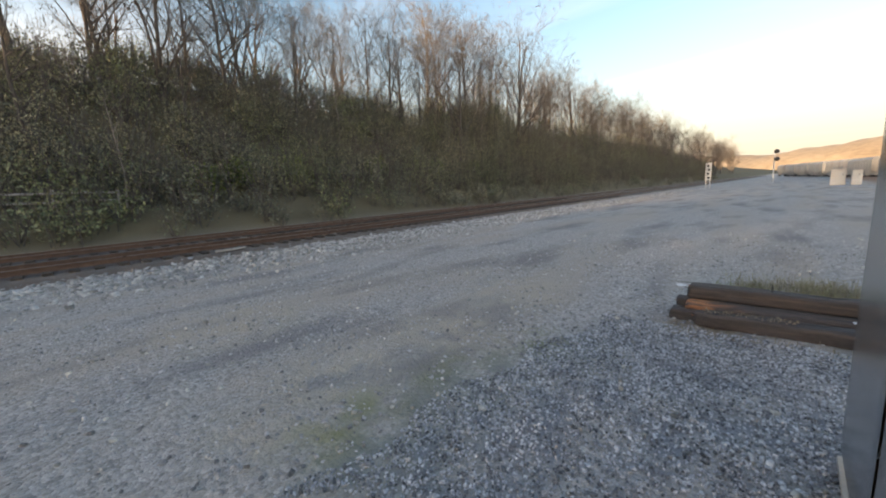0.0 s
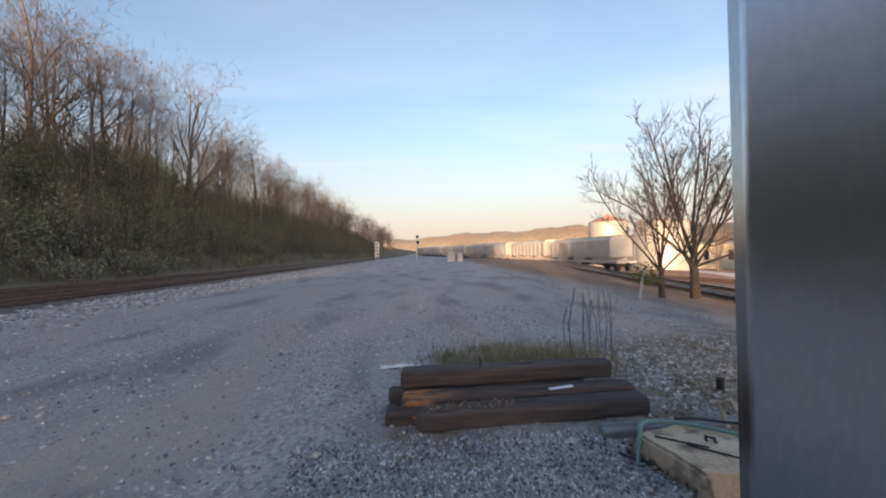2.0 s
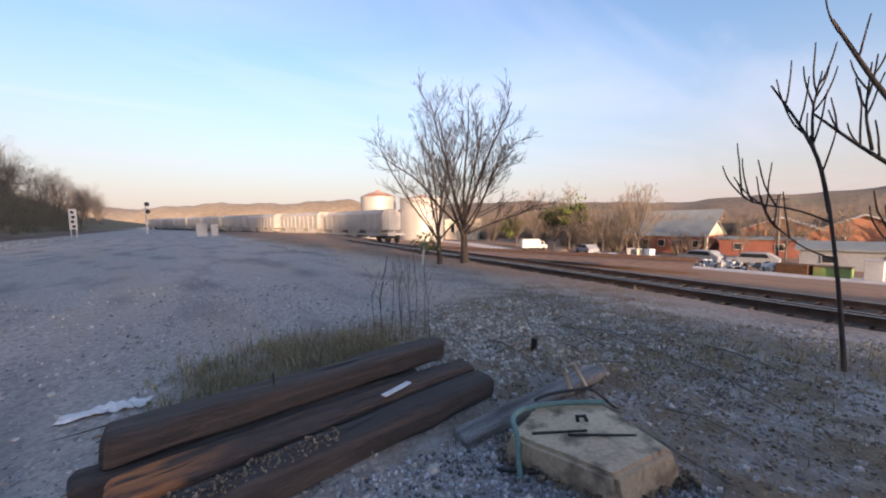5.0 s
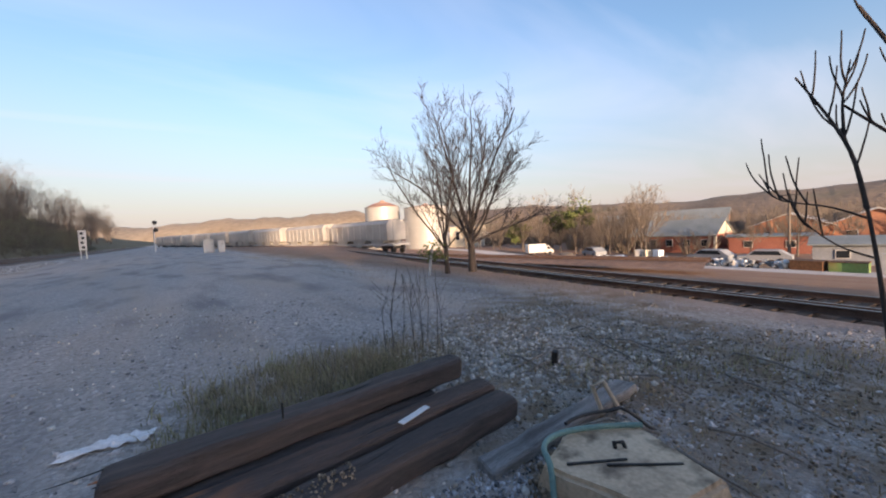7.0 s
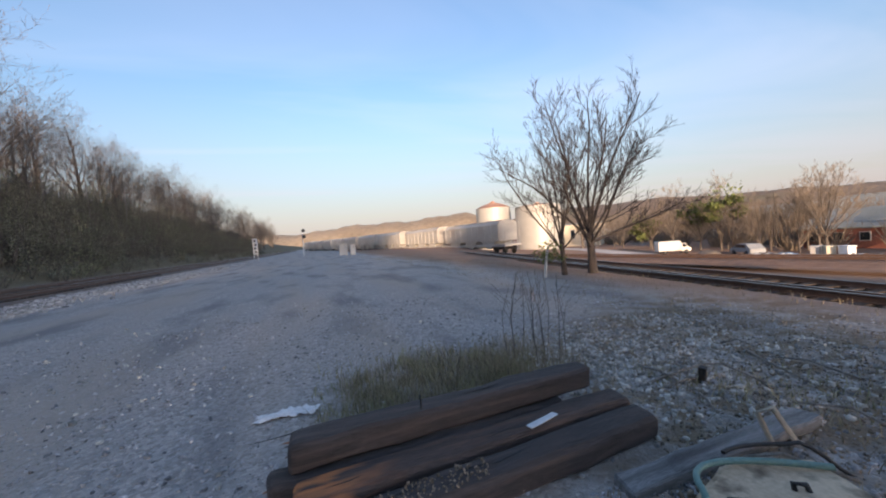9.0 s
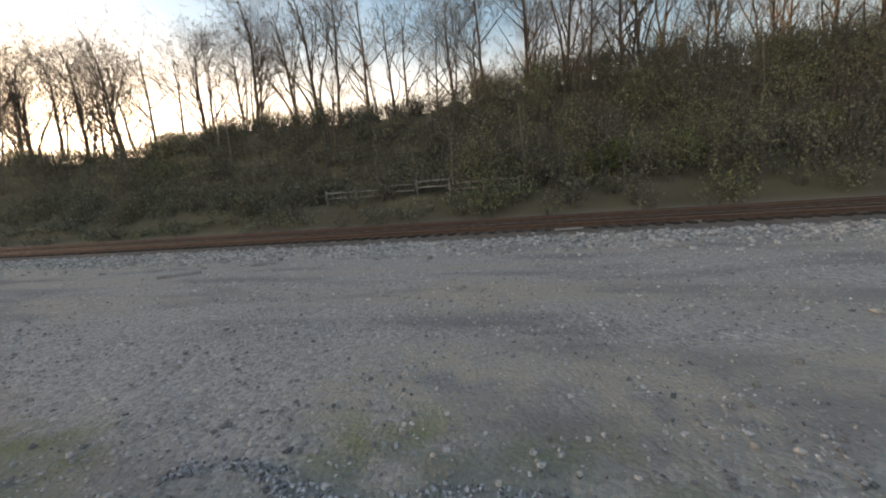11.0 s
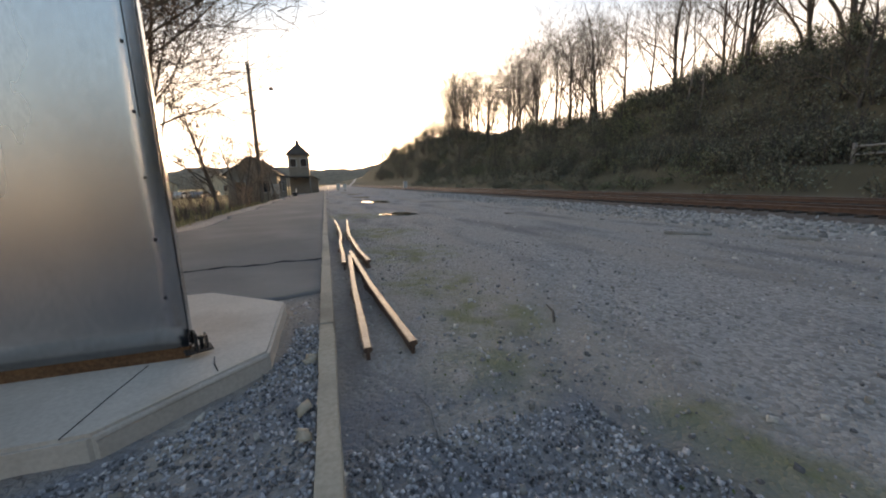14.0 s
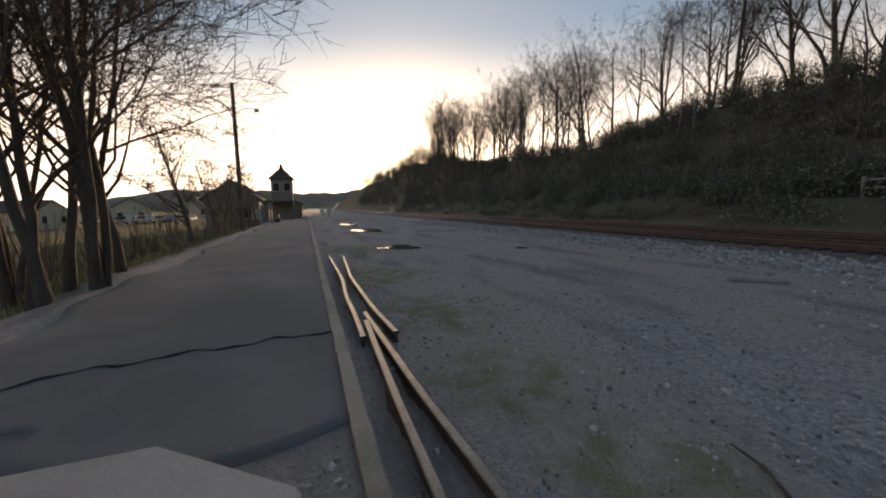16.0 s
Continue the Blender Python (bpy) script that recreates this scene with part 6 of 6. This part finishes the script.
def hopper(pos, rot, ln):
    c = thing("hopper_car", "faded off-white covered hopper car on rails", "railway car", "standing hopper cars", at=pos, rot=(0, 0, rot))
    o = [(-1.5, 1.75), (-1.55, 3.9), (-1.15, 4.35), (1.15, 4.35), (1.55, 3.9), (1.5, 1.75)]
    part("body", prism_me("body", o, -ln / 2 + 0.9, ln / 2 - 0.9, M_HOPPER, 0.04, axis="y"), c)
    for s in np.arange(-ln / 2 + 1.0, ln / 2 - 0.8, 1.5):
        for e in (-1, 1):
            part("side_rib", box_me("side_rib", (0.07, 0.12, 2.1), M_HOPPER, 0.01), c, (e * 1.56, s, 1.8))
    n = max(1, int(ln // 4))
    for k in range(n):
        yc = -ln / 2 + 1.4 + (ln - 2.8) * (k + 0.5) / n
        part("hopper_chute", prism_me("hopper_chute", [(-1.7, 1.8), (1.7, 1.8), (0.4, 0.75), (-0.4, 0.75)], -1.3, 1.3, M_HOPPER, axis="x"), c, (0, yc, 0))
    part("sill", box_me("sill", (2.8, ln, 0.28), M_HOPPER, 0.02), c, (0, 0, 1.05))
    part("roof_walk", box_me("roof_walk", (0.7, ln - 1.6, 0.06), M_GREYWALL, 0.01), c, (0, 0, 4.42))
    for k in range(n + 1):
        part("roof_hatch", box_me("roof_hatch", (1.3, 0.8, 0.12), M_HOPPER, 0.03), c, (0, -ln / 2 + 1.5 + (ln - 3) * k / n, 4.34))
    for e in (-1, 1):
        for x in (-1.2, 1.2):
            part("ladder_rail", box_me("ladder_rail", (0.06, 0.06, 3.0), M_HOPPER, 0.01), c, (x, e * (ln / 2 - 0.1), 1.2))
        for z in np.arange(1.5, 4.1, 0.42):
            part("rung", box_me("rung", (2.4, 0.05, 0.05), M_HOPPER, 0.005), c, (0, e * (ln / 2 - 0.1), z))
        bg_ = part("bogie", box_me("bogie", (2.2, 2.4, 0.3), M_DARKSTEEL, 0.03), c, (0, e * (ln / 2 - min(1.7, ln * 0.25)), 0.62))
        for a in (-0.85, 0.85):
            for x in (-0.75, 0.75):
                part("wheel", wheel, bg_, (x, a, -0.16), (0, 90, 0))
        part("coupler", box_me("coupler", (0.25, 0.6, 0.25), M_DARKSTEEL, 0.03), c, (0, e * (ln / 2 + 0.25), 0.85))
    return c


ta = radians(9.8)
first = hopper((0, 0, 0), 9.8, 15.6)
place, k = 2.2, 0
for k in range(10):
    ln = 15.6
    s = place + ln / 2
    m = pose(25.3 - math.sin(ta) * s, 41.0 + math.cos(ta) * s, -1.62 + 0.33 + 0.009 * s, 0, 0, 9.8)
    if k == 0:
        first.matrix_basis = m
    else:
        copy_thing(first, m)
    place += ln + 0.75

# ---- silos and buildings across the yard ----
for x, y, rad, tall, roof in ((38.2, 73.4, 3.7, 9.0, 1.2), (43.4, 64.5, 4.4, 8.6, 0.5)):
    z = hz(x, y)
    s = thing("silo", "large sunlit steel storage silo", "silo", "storage silos", at=(x, y, z))
    part("shell", lathe_me("shell", [(rad, -0.3), (rad, tall)], 40, M_SILO), s)
    for k in range(5):
        part("hoop", lathe_me("hoop", [(rad + 0.01, 0), (rad + 0.05, 0.05), (rad + 0.01, 0.10)], 40, M_SILO), s, (0, 0, 1.2 + k * tall / 5.4))
    part("roof", lathe_me("roof", [(rad + 0.12, tall - 0.05), (rad * 0.6, tall + roof * 0.6), (0.5, tall + roof), (0.5, tall + roof + 0.25), (0, tall + roof + 0.3)], 40, M_SILOROOF), s, label="low rusty cone roof")
    lad = part("ladder", box_me("ladder", (0.5, 0.06, tall), M_GREYWALL, 0.01), s, (rad * 0.72, -rad * 0.72, 0), (0, 0, 45))
for x, y, w, d, e, rd, wall, rf, a, n_, nm, lb in (
        (63, 74, 9, 8, 5.0, 5.2, M_TAN, M_ROOF, 40, 3, "tan_building", "tan flat-roofed building beyond the silos"),
        (68.6, 27.2, 8, 12, 2.7, 4.9, M_BRICK, M_ROOF, 0, 1, "brick_warehouse", "long red brick warehouse with grey-green roof"),
        (67.2, 15.6, 3, 8.6, 2.3, 2.5, M_BRICK, M_ROOF, 8, 1, "brick_annex", "low red brick annex of the warehouse"),
        (81, 15.5, 9, 12, 3.4, 5.2, M_BRICK_ORANGE, M_WHITE, 95, 2, "brick_shed", "orange brick gabled shed with pale roof edge"),
        (82, 7, 9, 12, 3.4, 5.4, M_BRICK_ORANGE, M_WHITE, 95, 2, "brick_shed", "orange brick gabled shed with pale roof edge"),
        (83, -3, 9, 12, 3.4, 5.4, M_BRICK_ORANGE, M_WHITE, 95, 2, "brick_shed", "orange brick gabled shed with pale roof edge"),
        (54, 5.5, 5, 8, 2.0, 2.6, M_GREYWALL, M_ROOF, 5, 2, "grey_shed", "grey metal shed beside the yard road"),
        (86, 48, 9, 18, 3.5, 6, M_WHITE, M_ROOF, 25, 2, "far_house", "white house among the town trees"),
        (92, 34, 9, 14, 4.5, 7, M_BRICK_ORANGE, M_ROOF, 10, 2, "far_house", "brick house among the town trees"),
        (96, 62, 9, 16, 4.0, 6, M_WHITE, M_SILOROOF, 50, 2, "far_house", "white house with a red roof"),
        (75, 90, 12, 22, 2.6, 3.2, M_WHITE, M_WHITE, 30, 3, "white_shed", "long low white shed beyond the yard")):
    gabled(nm, lb, "building", x, y, hz(x, y), w, d, e, rd, wall, rf, a, n_, group="town buildings", side_windows=2 if nm != "brick_warehouse" else 5)
for ob in [o for o in scene.objects if o.name == "brick_warehouse"]:
    part("gable_panel", prism_me("gable_panel", [(-4.1, 2.75), (4.1, 2.75), (0, 5.0)], -6.12, -6.02, M_TAN, axis="y"), ob, label="pale boarded gable")
    part("corner_post", box_me("corner_post", (0.5, 0.3, 3.0), M_TAN, 0.02), ob, (-4.0, -6.1, -0.2), label="pale corner post")


def truck(x, y, rot):
    c = thing("box_truck", "white box truck parked across the yard", "truck", at=(x, y, hz(x, y)), rot=(0, 0, rot))
    c.scale = (0.78, 0.78, 0.78)
    part("cargo_box", box_me("cargo_box", (3.6, 2.0, 1.7), M_WHITE, 0.04), c, (-0.8, 0, 0.6))
    part("cab", prism_me("cab", [(1.05, 0.45), (2.6, 0.45), (2.6, 1.05), (2.1, 1.2), (1.8, 1.85), (1.05, 1.85)], -0.9, 0.9, M_WHITE, 0.04, axis="y"), c)
    part("cab_window", prism_me("cab_window", [(1.25, 1.2), (1.95, 1.2), (1.72, 1.75), (1.25, 1.75)], -0.915, 0.915, M_GLASS, axis="y"), c)
    wm = lathe_me("wheel", [(0.0, -0.12), (0.36, -0.12), (0.38, 0.0), (0.36, 0.12), (0.0, 0.12)], 14, M_BLACK)
    for sx in (-1.6, 1.8):
        for sy in (-0.85, 0.85):
            part("wheel", wm, c, (sx, sy, 0.38), (90, 0, 0))


truck(47.5, 39.2, -30)
# junk along the yard road
def heap_me(name, w, d, h, mat, seed):
    bm = bmesh.new()
    bmesh.ops.create_icosphere(bm, subdivisions=3, radius=1)
    for v in bm.verts:
        n_ = noise.noise_vector(v.co * 1.8 + Vector((seed * 3.1, 0, 0)))
        v.co = Vector((v.co.x * w / 2 + n_.x * w * 0.14, v.co.y * d / 2 + n_.y * d * 0.14, max(v.co.z, -0.05) * h + n_.z * h * 0.2 * (v.co.z > 0)))
    me = bpy.data.meshes.new(name); bm.to_mesh(me); bm.free(); me.materials.append(mat)
    return me


for x, y, w, d, h, m, lb in ((42.6, 23.6, 2.2, 1.8, 0.8, M_TARP, "pale blue tarpaulin over a low heap"), (41.6, 14.4, 1.6, 1.2, 0.7, M_PLASTIC, "crumpled white sheeting on scrap"), (41.3, 12.6, 1.9, 1.2, 0.7, M_PLASTIC, "crumpled white sheeting on scrap"), (42.6, 18.6, 3.0, 1.6, 0.6, M_BARK, "brown heap of scrap and brush"), (41.9, 16.2, 2.4, 1.6, 0.6, M_GREYWALL, "grey heap of metal scrap"), (44.0, 26.5, 3.0, 2.0, 0.5, M_BARK, "brown heap of scrap and brush"), (42.4, 17.3, 1.8, 1.6, 0.7, M_RUST, "rusty heap of scrap metal"), (41.2, 10.6, 3.2, 2.0, 0.5, M_BARK, "brown heap of scrap and brush"), (47, 34, 4, 2, 0.7, M_BARK, "brown heap of scrap and brush")):
    ob = tagged(new("scrap_heap", heap_me("scrap_heap", w, d, h, m, x)), lb, "scrap heap", "scrap heaps")
    ob.matrix_basis = pose(x, y, hz(x, y) - 0.02)
for x, y, m, a, lb in ((42.3, 21.6, M_WHITE, 15, "white old cabinet standing on end"), (42.2, 20.7, M_TAN, 40, "tan scrapped cabinet beside white one"), (40.0, 5.9, M_GREEN, 86, "green open dumpster with rusty end"), (40.2, 8.0, M_RUST, 82, "rusty open dumpster beside a green one"), (39.2, 3.9, M_WHITE, 85, "white tank box beside the dumpsters"), (42.8, 24.9, M_GREYWALL, 10, "grey crate beside the tarpaulin"), (42.0, 19.5, M_PLASTIC, 60, "dented white appliance among the scrap"), (41.7, 13.4, M_GREYWALL, 25, "grey crate among the scrap")):
    big_ = "dumpster" in lb.split(" beside")[0]
    c = thing("dumpster" if big_ else "scrap_cabinet", lb, "dumpster" if big_ else "cabinet", "yard junk", at=(x, y, hz(x, y) - 0.02), rot=(0, 0, a))
    w, d, h = (1.9, 1.2, 0.75) if big_ else (0.9, 0.6, 1.35 if m is not M_GREYWALL else 0.6)
    part("body", box_me("body", (w, d, h), m, 0.03), c)
    part("rim", box_me("rim", (w + 0.08, d + 0.08, 0.07), M_RUST if big_ else m, 0.015), c, (0, 0, h - 0.03))
    part("skid", box_me("skid", (w * 0.9, 0.12, 0.06), M_DARKSTEEL, 0.01), c, (0, -d * 0.3, -0.03)); part("skid", box_me("skid", (w * 0.9, 0.12, 0.06), M_DARKSTEEL, 0.01), c, (0, d * 0.3, -0.03))
for nm, mat, lb, kk in (("scrap_pieces", M_CHIP, "jumble of pale scrap beside the road", 420), ("scrap_metal", M_RUST, "rusty scrap metal lying beside the road", 200), ("scrap_panels", M_GREYWALL, "grey metal scrap beside the road", 160), ("scrap_sheeting", M_PLASTIC, "white plastic scrap beside the road", 200)):
    P = scatter(kk * 2, 40.0, 44.5, 8.5, 27, lambda x, y: np.abs(x - 41.3 - 0.07 * (y - 10)) < 1.2)
    P[:, 2] += rng.uniform(0.05, 0.5, len(P))
    stones(nm, P, rng.uniform(0.08, 0.34, len(P)), mat, lb, True)
for x, y, a in ((48.5, 16.8, 80), (49.0, 12.4, 95), (52.5, 33, 60)):
    car(x, y, hz(x, y), a, M_GREYWALL, "grey car parked across the yard")
for x, y in ((57.5, 12), (64, 36), (50, 60)):
    p = thing("utility_pole", "thin wooden utility pole in town", "utility pole", "utility poles", at=(x, y, hz(x, y)))
    part("pole", lathe_me("pole", [(0.15, -0.3), (0.11, 8.0), (0, 8.02)], 8, M_POLE), p); part("crossarm", box_me("crossarm", (1.8, 0.1, 0.12), M_POLE, 0.01), p, (0, 0, 7.3), (0, 0, 80))
